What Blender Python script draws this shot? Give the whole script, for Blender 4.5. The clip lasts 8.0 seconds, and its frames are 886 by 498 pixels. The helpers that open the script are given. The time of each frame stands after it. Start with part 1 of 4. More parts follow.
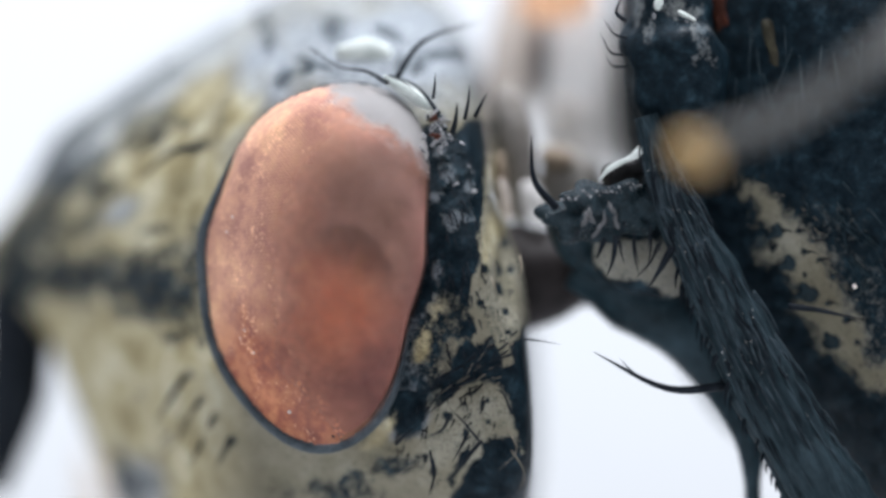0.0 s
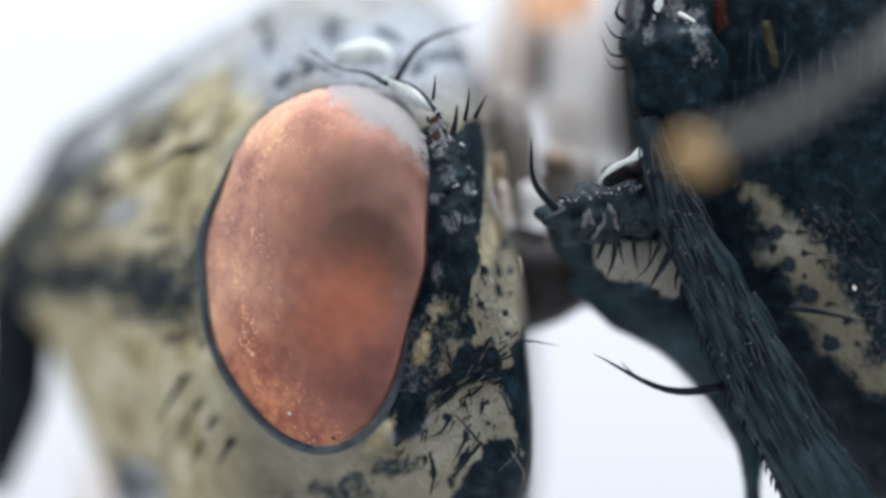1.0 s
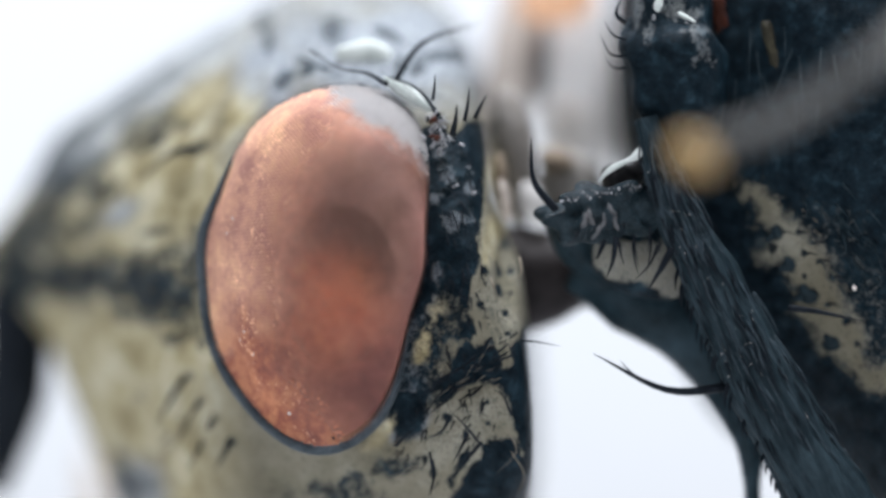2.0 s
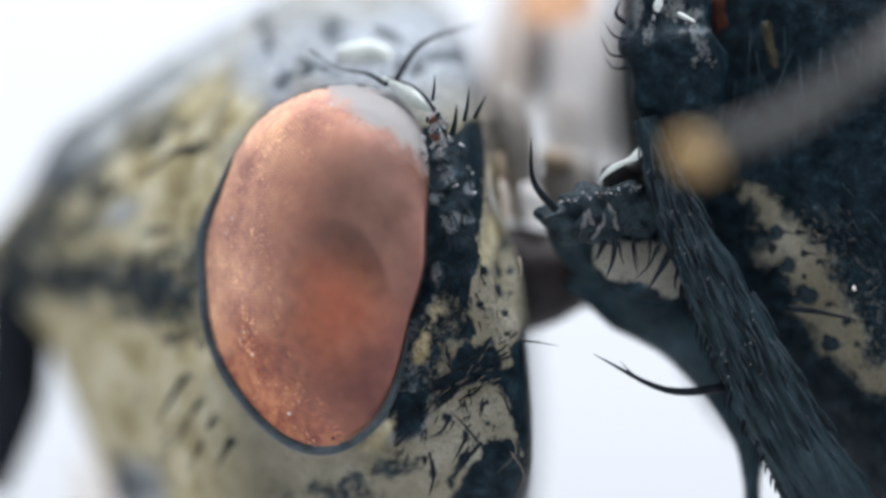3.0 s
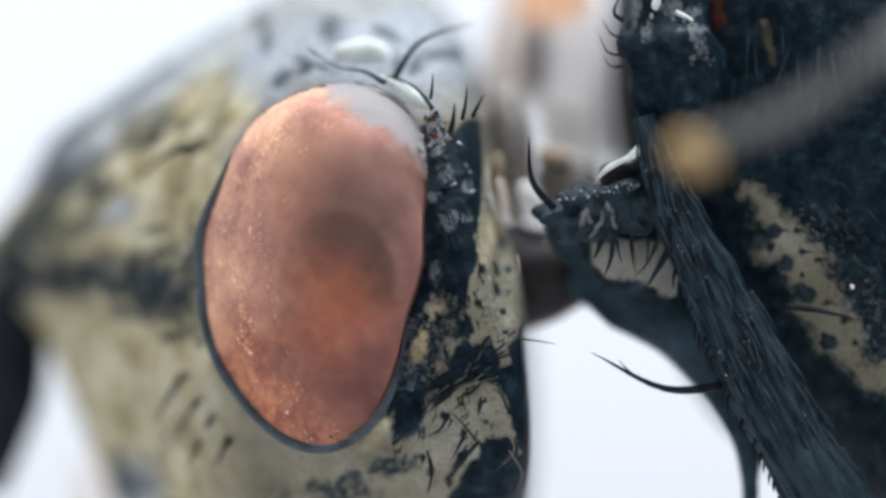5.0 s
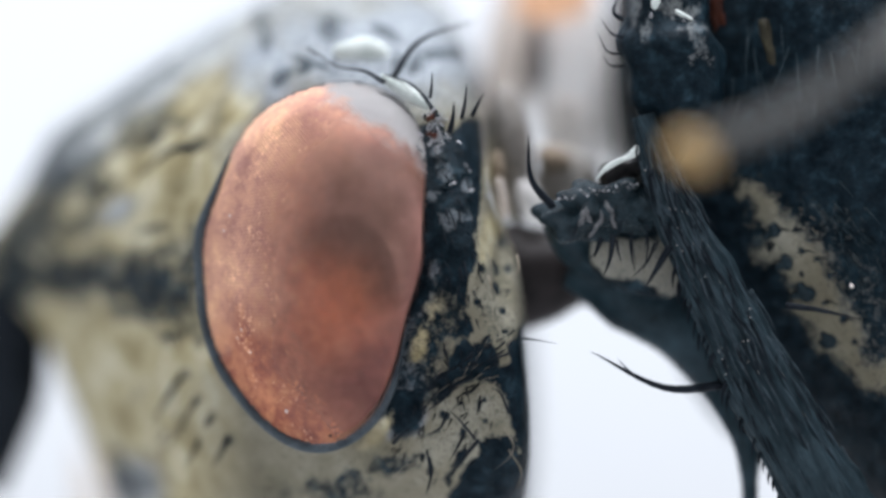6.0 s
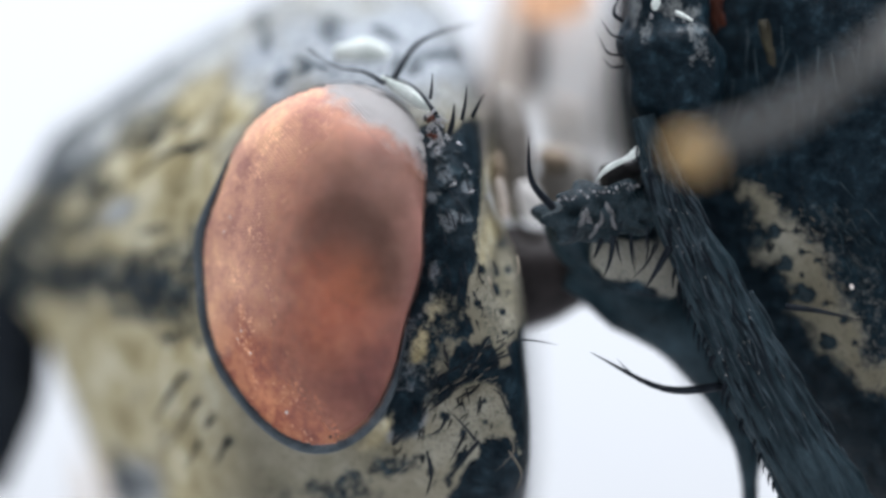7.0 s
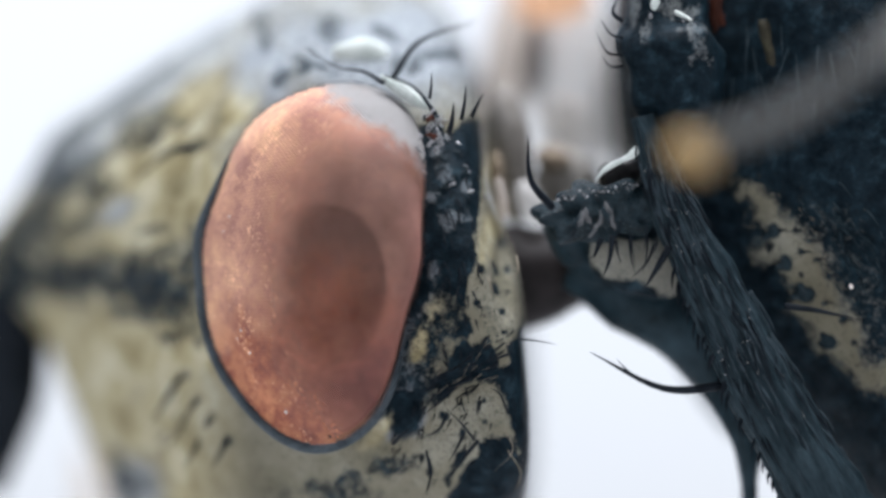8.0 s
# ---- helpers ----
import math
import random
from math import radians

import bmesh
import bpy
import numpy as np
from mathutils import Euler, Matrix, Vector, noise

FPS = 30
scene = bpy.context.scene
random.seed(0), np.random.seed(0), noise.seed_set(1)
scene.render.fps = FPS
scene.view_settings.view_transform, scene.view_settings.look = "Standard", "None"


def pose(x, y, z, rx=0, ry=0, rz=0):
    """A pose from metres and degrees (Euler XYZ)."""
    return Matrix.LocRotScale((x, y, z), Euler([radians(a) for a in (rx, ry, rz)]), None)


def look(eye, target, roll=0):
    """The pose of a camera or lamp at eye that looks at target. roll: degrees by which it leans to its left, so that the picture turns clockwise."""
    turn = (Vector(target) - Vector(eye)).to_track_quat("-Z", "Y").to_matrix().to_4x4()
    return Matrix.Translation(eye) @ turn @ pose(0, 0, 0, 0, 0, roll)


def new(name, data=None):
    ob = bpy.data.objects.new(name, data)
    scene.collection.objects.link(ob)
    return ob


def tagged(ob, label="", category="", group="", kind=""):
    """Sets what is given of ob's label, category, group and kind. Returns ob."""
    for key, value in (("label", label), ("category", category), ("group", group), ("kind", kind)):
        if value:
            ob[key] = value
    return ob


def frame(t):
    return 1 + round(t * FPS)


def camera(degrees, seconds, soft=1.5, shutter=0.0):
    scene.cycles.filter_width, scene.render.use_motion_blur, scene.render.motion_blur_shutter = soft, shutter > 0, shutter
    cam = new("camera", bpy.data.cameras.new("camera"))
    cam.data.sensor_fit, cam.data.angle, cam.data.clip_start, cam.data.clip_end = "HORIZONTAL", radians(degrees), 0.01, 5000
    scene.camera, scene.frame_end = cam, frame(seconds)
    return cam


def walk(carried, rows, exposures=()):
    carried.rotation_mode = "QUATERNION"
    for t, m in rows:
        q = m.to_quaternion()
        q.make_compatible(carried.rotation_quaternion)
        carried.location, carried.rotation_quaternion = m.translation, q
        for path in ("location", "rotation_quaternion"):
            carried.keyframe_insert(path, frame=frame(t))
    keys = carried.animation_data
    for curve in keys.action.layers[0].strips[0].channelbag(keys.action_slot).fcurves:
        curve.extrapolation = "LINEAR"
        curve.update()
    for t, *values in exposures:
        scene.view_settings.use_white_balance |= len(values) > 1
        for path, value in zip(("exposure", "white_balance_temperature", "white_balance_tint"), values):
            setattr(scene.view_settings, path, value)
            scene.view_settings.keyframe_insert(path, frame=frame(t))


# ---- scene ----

# Millimetres: u to the side, v up, w towards the lens; the focal plane is w = 0.
TILT = 6.0
STAND = 9.0      # height of the middle of the view over the fly's feet
REACH = 60.0     # from the lens to the focal plane
ROOT = pose(0, 0, 0, TILT, 0, 0)

# ---- camera ----
cam = camera(4.490, 8.0, soft=3.2)
cam.data.dof.use_dof = True
cam.data.dof.focus_distance = REACH / 1000
cam.data.dof.aperture_fstop = 83.0


def view(nod, turn):
    return ROOT @ pose(0, -REACH / 1000, STAND / 1000, 90 + nod, 0, turn)


SWAY = [(0.0, -2.6, 0.3), (0.5, -1.8, -0.3), (1.0, 0.0, 0.0), (1.5, -0.3, 0.1), (2.2, 0.2, -0.3), (3.0, 0.4, -0.6), (3.5, -2.5, -1.4),
        (4.0, 2.5, -1.5), (4.5, -0.9, -3.1), (5.2, -2.6, -4.2), (6.0, -3.9, -5.0), (6.5, -2.6, -3.4), (7.0, -2.0, -4.7),
        (7.5, -2.9, -4.8), (8.0, -2.6, -5.9)]
STEP = 0.002865
walk(cam, [(t, view(a * STEP, b * STEP)) for t, a, b in SWAY], exposures=[(0.0, 0.86, 6000, 12), (8.0, 0.84, 6000, 12)])

# ---- light ----
world = bpy.data.worlds.new("overcast_sky")
scene.world = world
world.use_nodes = True
wn, wl = world.node_tree.nodes, world.node_tree.links
sky = wn.new("ShaderNodeTexSky")
sky.sky_type, sky.sun_disc = "NISHITA", False
sky.sun_elevation, sky.sun_rotation = radians(84), radians(107)
sky.air_density, sky.dust_density = 1.0, 3.0
pale = wn.new("ShaderNodeHueSaturation")
pale.inputs["Saturation"].default_value = 0.14
wl.new(sky.outputs[0], pale.inputs["Color"])
wl.new(pale.outputs[0], wn["Background"].inputs[0])
wn["Background"].inputs[1].default_value = 0.15

sun = new("sun", bpy.data.lights.new("sun", "SUN"))
sun.data.energy, sun.data.angle, sun.data.color = 3.0, radians(38), (1.0, 0.97, 0.93)
sun.matrix_world = look((0.10, -0.03, 0.99), (0, 0, 0))


# ---- materials ----
def material(name):
    m = bpy.data.materials.new(name)
    m.use_nodes = True
    n, l = m.node_tree.nodes, m.node_tree.links
    tc = n.new("ShaderNodeTexCoord")
    mp = n.new("ShaderNodeMapping")
    mp.inputs["Scale"].default_value = (1000, 1000, 1000)
    l.new(tc.outputs["Object"], mp.inputs["Vector"])
    return m, n, l, mp.outputs[0], n["Principled BSDF"]


def noise_node(n, l, vec, scale, detail=4.0, rough=0.55, stretch=None):
    if stretch:
        for key, value in zip(("Rotation", "Scale"), stretch):
            mp = n.new("ShaderNodeMapping")
            mp.inputs[key].default_value = value
            l.new(vec, mp.inputs["Vector"])
            vec = mp.outputs[0]
    t = n.new("ShaderNodeTexNoise")
    t.inputs["Scale"].default_value, t.inputs["Detail"].default_value, t.inputs["Roughness"].default_value = scale, detail, rough
    l.new(vec, t.inputs["Vector"])
    return t.outputs["Fac"]


def ramp(n, l, fac, stops):
    r = n.new("ShaderNodeValToRGB")
    while len(r.color_ramp.elements) < len(stops):
        r.color_ramp.elements.new(0.5)
    for e, (at, c) in zip(r.color_ramp.elements, stops):
        e.position, e.color = at, (*c, 1.0)
    l.new(fac, r.inputs[0])
    return r.outputs[0]


def maths(n, l, op, a, b, clamp=False):
    k = n.new("ShaderNodeMath")
    k.operation, k.use_clamp = op, clamp
    for i, s in ((0, a), (1, b)):
        if isinstance(s, (int, float)):
            k.inputs[i].default_value = s
        else:
            l.new(s, k.inputs[i])
    return k.outputs[0]


def blend(n, l, fac, a, b):
    k = n.new("ShaderNodeMix")
    k.data_type = "RGBA"
    for s, i in ((fac, 0), (a, 6), (b, 7)):
        if isinstance(s, tuple):
            k.inputs[i].default_value = (*s, 1.0)
        elif isinstance(s, (int, float)):
            k.inputs[i].default_value = s
        else:
            l.new(s, k.inputs[i])
    return k.outputs[2]


def relief(n, l, height, bsdf, depth, strength=0.6):
    b = n.new("ShaderNodeBump")
    b.inputs["Distance"].default_value, b.inputs["Strength"].default_value = depth / 1000, strength
    l.new(height, b.inputs["Height"])
    l.new(b.outputs[0], bsdf.inputs["Normal"])


def cuticle(name, dark, light, scale=9.0, rough=0.42, bump=0.012, stretch=None, coat=0.0, gloss=0.12):
    """Bare insect cuticle: two tones, fine grain and relief."""
    m, n, l, vec, p = material(name)
    a = noise_node(n, l, vec, scale, 5, 0.6, stretch)
    b = noise_node(n, l, vec, scale * 6, 3, 0.6, stretch)
    f = maths(n, l, "ADD", maths(n, l, "MULTIPLY", a, 0.65), maths(n, l, "MULTIPLY", b, 0.35))
    l.new(ramp(n, l, f, [(0.36, dark), (0.66, light)]), p.inputs["Base Color"])
    l.new(maths(n, l, "ADD", rough - 0.15, maths(n, l, "MULTIPLY", b, 0.3)), p.inputs["Roughness"])
    p.inputs["Coat Weight"].default_value = coat
    p.inputs["Specular IOR Level"].default_value = gloss
    p.inputs["Coat Roughness"].default_value = 0.3
    relief(n, l, f, p, bump)
    return m


def membrane(name, dark, light):
    """Thin pale skin that lets light through."""
    m = cuticle(name, dark, light, 3, 0.6, 0.02)
    n, l = m.node_tree.nodes, m.node_tree.links
    glow, clear = n.new("ShaderNodeBsdfTranslucent"), n.new("ShaderNodeBsdfTransparent")
    glow.inputs[0].default_value = clear.inputs[0].default_value = (*light, 1)
    a, b = n.new("ShaderNodeMixShader"), n.new("ShaderNodeMixShader")
    a.inputs[0].default_value, b.inputs[0].default_value = 0.4, 0.45
    l.new(n["Principled BSDF"].outputs[0], a.inputs[1])
    l.new(glow.outputs[0], a.inputs[2])
    l.new(a.outputs[0], b.inputs[1])
    l.new(clear.outputs[0], b.inputs[2])
    l.new(b.outputs[0], n["Material Output"].inputs["Surface"])
    return m


def dusted(name):
    """Pale pollen-like dusting over black cuticle; the painted pattern holds black, grey and yellow shares."""
    m, n, l, vec, p = material(name)
    att = n.new("ShaderNodeAttribute")
    att.attribute_name = "pattern"
    sep = n.new("ShaderNodeSeparateColor")
    l.new(att.outputs["Color"], sep.inputs[0])
    fine = noise_node(n, l, vec, 26, 5, 0.65)
    grain = noise_node(n, l, vec, 90, 3, 0.6)
    broad = noise_node(n, l, vec, 2.6, 4, 0.55)
    streak = noise_node(n, l, vec, 11, 5, 0.7)
    tan = ramp(n, l, broad, [(0.34, (0.18, 0.166, 0.122)), (0.5, (0.26, 0.247, 0.192)), (0.66, (0.36, 0.355, 0.295))])
    pits = maths(n, l, "MULTIPLY", maths(n, l, "SUBTRACT", noise_node(n, l, vec, 48, 2, 0.5), 0.56), 7.0, True)
    tan = blend(n, l, maths(n, l, "MULTIPLY", grain, 0.5), tan, (0.13, 0.12, 0.075))
    tan = blend(n, l, maths(n, l, "MULTIPLY", pits, 0.6), tan, (0.06, 0.06, 0.045))
    mottle = maths(n, l, "MULTIPLY", maths(n, l, "SUBTRACT", noise_node(n, l, vec, 5.5, 5, 0.65), 0.48), 2.6, True)
    tan = blend(n, l, mottle, tan, (0.15, 0.145, 0.10))
    grey = ramp(n, l, fine, [(0.35, (0.18, 0.21, 0.24)), (0.65, (0.42, 0.46, 0.50))])
    yellow = ramp(n, l, noise_node(n, l, vec, 4.5, 5, 0.6), [(0.36, (0.29, 0.245, 0.12)), (0.5, (0.49, 0.435, 0.255)), (0.64, (0.64, 0.605, 0.43))])
    black = ramp(n, l, streak, [(0.38, (0.002, 0.0065, 0.0105)), (0.56, (0.006, 0.016, 0.024)), (0.74, (0.024, 0.054, 0.074))])
    c = blend(n, l, sep.outputs[1], tan, grey)
    c = blend(n, l, sep.outputs[2], c, yellow)
    edge = maths(n, l, "ADD", sep.outputs[0], maths(n, l, "MULTIPLY", maths(n, l, "SUBTRACT", fine, 0.5), 1.1))
    edge = maths(n, l, "ADD", edge, maths(n, l, "MULTIPLY", maths(n, l, "SUBTRACT", grain, 0.5), 0.7))
    edge = maths(n, l, "MULTIPLY", maths(n, l, "SUBTRACT", edge, 0.27), 2.1, True)
    c = blend(n, l, edge, c, black)
    l.new(c, p.inputs["Base Color"])
    l.new(maths(n, l, "SUBTRACT", 0.85, maths(n, l, "MULTIPLY", edge, 0.42)), p.inputs["Roughness"])
    h = maths(n, l, "ADD", maths(n, l, "MULTIPLY", fine, 0.7), maths(n, l, "MULTIPLY", grain, 0.3))
    h = maths(n, l, "SUBTRACT", h, maths(n, l, "MULTIPLY", edge, 0.25))
    relief(n, l, h, p, 0.03, 0.8)
    l.new(maths(n, l, "ADD", 0.0, maths(n, l, "MULTIPLY", streak, 0.16)), p.inputs["Specular IOR Level"])
    return m


def cornea_material():
    m, n, l, vec, p = material("cornea")
    broad = noise_node(n, l, vec, 2.6, 4, 0.55)
    fine = noise_node(n, l, vec, 13, 5, 0.7)
    geo = n.new("ShaderNodeNewGeometry")
    f = maths(n, l, "ADD", maths(n, l, "MULTIPLY", broad, 0.5), maths(n, l, "MULTIPLY", fine, 0.5))
    c = ramp(n, l, f, [(0.40, (0.40, 0.21, 0.175)), (0.5, (0.68, 0.38, 0.265)), (0.60, (0.97, 0.58, 0.36))])
    c = blend(n, l, maths(n, l, "MULTIPLY", geo.outputs["Random Per Island"], 0.16), c, (0.8, 0.45, 0.28))
    spot = maths(n, l, "ADD", noise_node(n, l, vec, 44, 3, 0.6), maths(n, l, "MULTIPLY", maths(n, l, "SUBTRACT", noise_node(n, l, vec, 6, 2, 0.5), 0.5), 0.5))
    spot = maths(n, l, "MULTIPLY", maths(n, l, "SUBTRACT", spot, 0.60), 6.0, True)
    att = n.new("ShaderNodeAttribute")
    att.attribute_name = "pattern"
    share = n.new("ShaderNodeSeparateColor")
    l.new(att.outputs["Color"], share.inputs[0])
    spot = maths(n, l, "MULTIPLY", spot, share.outputs[0])
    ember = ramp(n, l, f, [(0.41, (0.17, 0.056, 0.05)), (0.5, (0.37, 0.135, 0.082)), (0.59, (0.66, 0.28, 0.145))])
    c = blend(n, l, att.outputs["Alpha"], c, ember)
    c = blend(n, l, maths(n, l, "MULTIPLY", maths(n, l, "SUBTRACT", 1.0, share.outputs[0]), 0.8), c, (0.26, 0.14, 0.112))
    worn = maths(n, l, "MULTIPLY", maths(n, l, "SUBTRACT", noise_node(n, l, vec, 3.4, 3, 0.6), 0.38), 4.0, True)
    worn = maths(n, l, "MAXIMUM", worn, share.outputs[2])
    groove = maths(n, l, "MULTIPLY", maths(n, l, "MULTIPLY", maths(n, l, "SUBTRACT", share.outputs[1], 0.42), 1.5, True), worn)
    c = blend(n, l, groove, c, (0.20, 0.105, 0.11))
    # Grey share paints the sky's reflection on the eye's top into the colour.
    sky_glare = ramp(n, l, share.outputs[1], [(0.40, (0.37, 0.36, 0.355)), (0.70, (0.03, 0.028, 0.029))])
    c = blend(n, l, share.outputs[2], c, sky_glare)
    c = blend(n, l, maths(n, l, "MULTIPLY", spot, 0.8), c, (1.0, 0.60, 0.37))
    l.new(c, p.inputs["Base Color"])
    p.inputs["Roughness"].default_value = 0.35
    p.inputs["IOR"].default_value = 1.5
    p.inputs["Specular IOR Level"].default_value = 0.0
    clear = n.new("ShaderNodeBsdfTransparent")
    clear.inputs[0].default_value = (1.0, 0.95, 0.93, 1.0)
    mix = n.new("ShaderNodeMixShader")
    veil = maths(n, l, "MULTIPLY", maths(n, l, "SUBTRACT", 1.0, spot), maths(n, l, "SUBTRACT", maths(n, l, "SUBTRACT", 0.80, maths(n, l, "MULTIPLY", share.outputs[0], 0.62)), maths(n, l, "MULTIPLY", groove, 0.15)))
    veil = maths(n, l, "ADD", veil, maths(n, l, "MULTIPLY", maths(n, l, "SUBTRACT", fine, 0.5), 0.7), True)
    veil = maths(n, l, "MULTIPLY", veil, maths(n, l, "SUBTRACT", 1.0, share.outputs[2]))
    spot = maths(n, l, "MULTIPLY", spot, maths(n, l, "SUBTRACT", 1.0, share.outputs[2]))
    l.new(veil, mix.inputs[0])
    l.new(p.outputs[0], mix.inputs[1])
    l.new(clear.outputs[0], mix.inputs[2])
    shine = n.new("ShaderNodeBsdfGlossy")
    shine.inputs["Roughness"].default_value = 0.2
    fres = n.new("ShaderNodeFresnel")
    fres.inputs["IOR"].default_value = 1.10
    top = n.new("ShaderNodeMixShader")
    l.new(fres.outputs[0], top.inputs[0])
    l.new(mix.outputs[0], top.inputs[1])
    l.new(shine.outputs[0], top.inputs[2])
    l.new(top.outputs[0], n["Material Output"].inputs["Surface"])
    return m


def pigment_material():
    """Pigment under the facets; the painted pattern holds an orange share and, as painted shade, dusky and plum shares.
    """
    m, n, l, vec, p = material("eye_pigment")
    a = maths(n, l, "ADD", maths(n, l, "MULTIPLY", noise_node(n, l, vec, 2.2, 4, 0.55), 0.5), maths(n, l, "MULTIPLY", noise_node(n, l, vec, 9, 4, 0.6), 0.5))
    c = ramp(n, l, a, [(0.36, (0.28, 0.125, 0.098)), (0.5, (0.43, 0.20, 0.142)), (0.64, (0.58, 0.315, 0.215))])
    att = n.new("ShaderNodeAttribute")
    att.attribute_name = "pattern"
    share = n.new("ShaderNodeSeparateColor")
    l.new(att.outputs["Color"], share.inputs[0])
    shade_brown = ramp(n, l, noise_node(n, l, vec, 3.2, 4, 0.6), [(0.36, (0.21, 0.128, 0.106)), (0.64, (0.34, 0.215, 0.178))])
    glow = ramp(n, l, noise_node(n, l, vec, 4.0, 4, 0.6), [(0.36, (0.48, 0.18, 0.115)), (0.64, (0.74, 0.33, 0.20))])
    shade_plum = ramp(n, l, noise_node(n, l, vec, 4.0, 4, 0.6), [(0.36, (0.125, 0.056, 0.06)), (0.64, (0.235, 0.105, 0.098))])
    for k, tone in ((0, shade_brown), (1, glow), (2, shade_plum)):
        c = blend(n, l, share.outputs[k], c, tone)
    l.new(c, p.inputs["Base Color"])
    p.inputs["Roughness"].default_value = 0.7
    p.inputs["Specular IOR Level"].default_value = 0.15
    return m


def cloud_material(name, dark, light, half, dense=0.9):
    """A soft-edged patch of eye pigment, thinning out towards its rim; half: its half sizes in millimetres."""
    m, n, l, vec, p = material(name)
    mp = n.new("ShaderNodeMapping")
    mp.inputs["Scale"].default_value = (1 / half[0], 0.0, 1 / half[1])
    l.new(vec, mp.inputs["Vector"])
    far = n.new("ShaderNodeVectorMath")
    far.operation = "LENGTH"
    l.new(mp.outputs[0], far.inputs[0])
    a = noise_node(n, l, vec, 3.5, 4, 0.6)
    l.new(ramp(n, l, a, [(0.35, dark), (0.65, light)]), p.inputs["Base Color"])
    p.inputs["Roughness"].default_value = 0.8
    p.inputs["Specular IOR Level"].default_value = 0.1
    k = maths(n, l, "SUBTRACT", 0.76, far.outputs["Value"])
    k = maths(n, l, "ADD", k, maths(n, l, "MULTIPLY", maths(n, l, "SUBTRACT", a, 0.5), 0.22))
    att = n.new("ShaderNodeAttribute")
    att.attribute_name = "pattern"
    thin = maths(n, l, "MULTIPLY", att.outputs["Fac"], dense)
    soft = n.new("ShaderNodeMapRange")
    soft.interpolation_type = "SMOOTHSTEP"
    soft.inputs["From Max"].default_value = 1.15
    l.new(k, soft.inputs["Value"])
    l.new(maths(n, l, "MULTIPLY", soft.outputs[0], thin), p.inputs["Alpha"])
    return m


DUSTED = dusted("dusted_cuticle")
BLACK = cuticle("blue_black_cuticle", (0.005, 0.013, 0.018), (0.030, 0.056, 0.072), 7, 0.42, 0.03)
RIDGED = cuticle("ridged_black_cuticle", (0.004, 0.0115, 0.0165), (0.039, 0.064, 0.078), 5, 0.42, 0.11, ((0, radians(-64), 0), (0.6, 3.2, 3.2)))
RIM = cuticle("eye_margin", (0.024, 0.034, 0.042), (0.085, 0.105, 0.12), 8, 0.5, 0.01)
BRISTLE = cuticle("black_bristle", (0.006, 0.008, 0.011), (0.02, 0.025, 0.032), 12, 0.45, 0.004, None, 0.0, 0.03)
BROWN = cuticle("dark_brown_neck", (0.007, 0.008, 0.009), (0.032, 0.030, 0.030), 5, 0.5, 0.02)
NECK = cuticle("mottled_neck", (0.007, 0.006, 0.007), (0.036, 0.031, 0.031), 4, 0.55, 0.03)
PALE = membrane("pale_membrane", (0.80, 0.79, 0.77), (0.95, 0.95, 0.94))
BEIGE = membrane("beige_membrane", (0.74, 0.68, 0.62), (0.92, 0.87, 0.82))
PEACH = membrane("peach_membrane", (0.86, 0.60, 0.40), (0.97, 0.78, 0.62))
GREY = cuticle("grey_leg", (0.068, 0.068, 0.064), (0.13, 0.132, 0.126), 4, 0.6, 0.02)
IVORY = cuticle("ivory_plate", (0.52, 0.58, 0.55), (0.78, 0.83, 0.80), 8, 0.5, 0.02)
MEMBRANE = cuticle("neck_skin", (0.22, 0.21, 0.19), (0.42, 0.40, 0.37), 4, 0.6, 0.03)
DULL = cuticle("dull_brown", (0.19, 0.15, 0.11), (0.32, 0.26, 0.19), 5, 0.6, 0.03)
CREASE = cuticle("grey_crease", (0.16, 0.16, 0.165), (0.30, 0.30, 0.30), 4, 0.6, 0.02)
AMBER = cuticle("amber_knob", (0.24, 0.155, 0.055), (0.46, 0.32, 0.15), 4, 0.5, 0.02)
OCHRE = cuticle("ochre_sclerite", (0.012, 0.012, 0.009), (0.085, 0.078, 0.05), 6, 0.5, 0.02)
RUST = cuticle("rusty_sclerite", (0.02, 0.008, 0.006), (0.09, 0.028, 0.016), 6, 0.45, 0.02)
BLUE = cuticle("blue_grey_hair", (0.022, 0.038, 0.048), (0.078, 0.105, 0.126), 12, 0.4, 0.002)
HAIR = cuticle("pale_hair", (0.14, 0.12, 0.09), (0.3, 0.27, 0.21), 12, 0.5, 0.002)
SPECK = cuticle("dust_grain", (0.45, 0.4, 0.36), (0.8, 0.76, 0.72), 30, 0.6, 0.002)
GLINT = cuticle("wet_black_cuticle", (0.004, 0.010, 0.014), (0.026, 0.046, 0.058), 16, 0.25, 0.07, None, 0.05, 0.12)
GREY_GLINT = cuticle("grey_glint", (0.05, 0.056, 0.062), (0.19, 0.19, 0.195), 20, 0.4, 0.03)
FOLD = cuticle("grey_brown_fold", (0.17, 0.155, 0.14), (0.33, 0.31, 0.285), 4, 0.6, 0.02)
SHEEN = cuticle("glassy_scale", (0.14, 0.145, 0.155), (0.50, 0.51, 0.53), 20, 0.2, 0.04, None, 0.8, 0.5)
CORNEA, PIGMENT = cornea_material(), pigment_material()


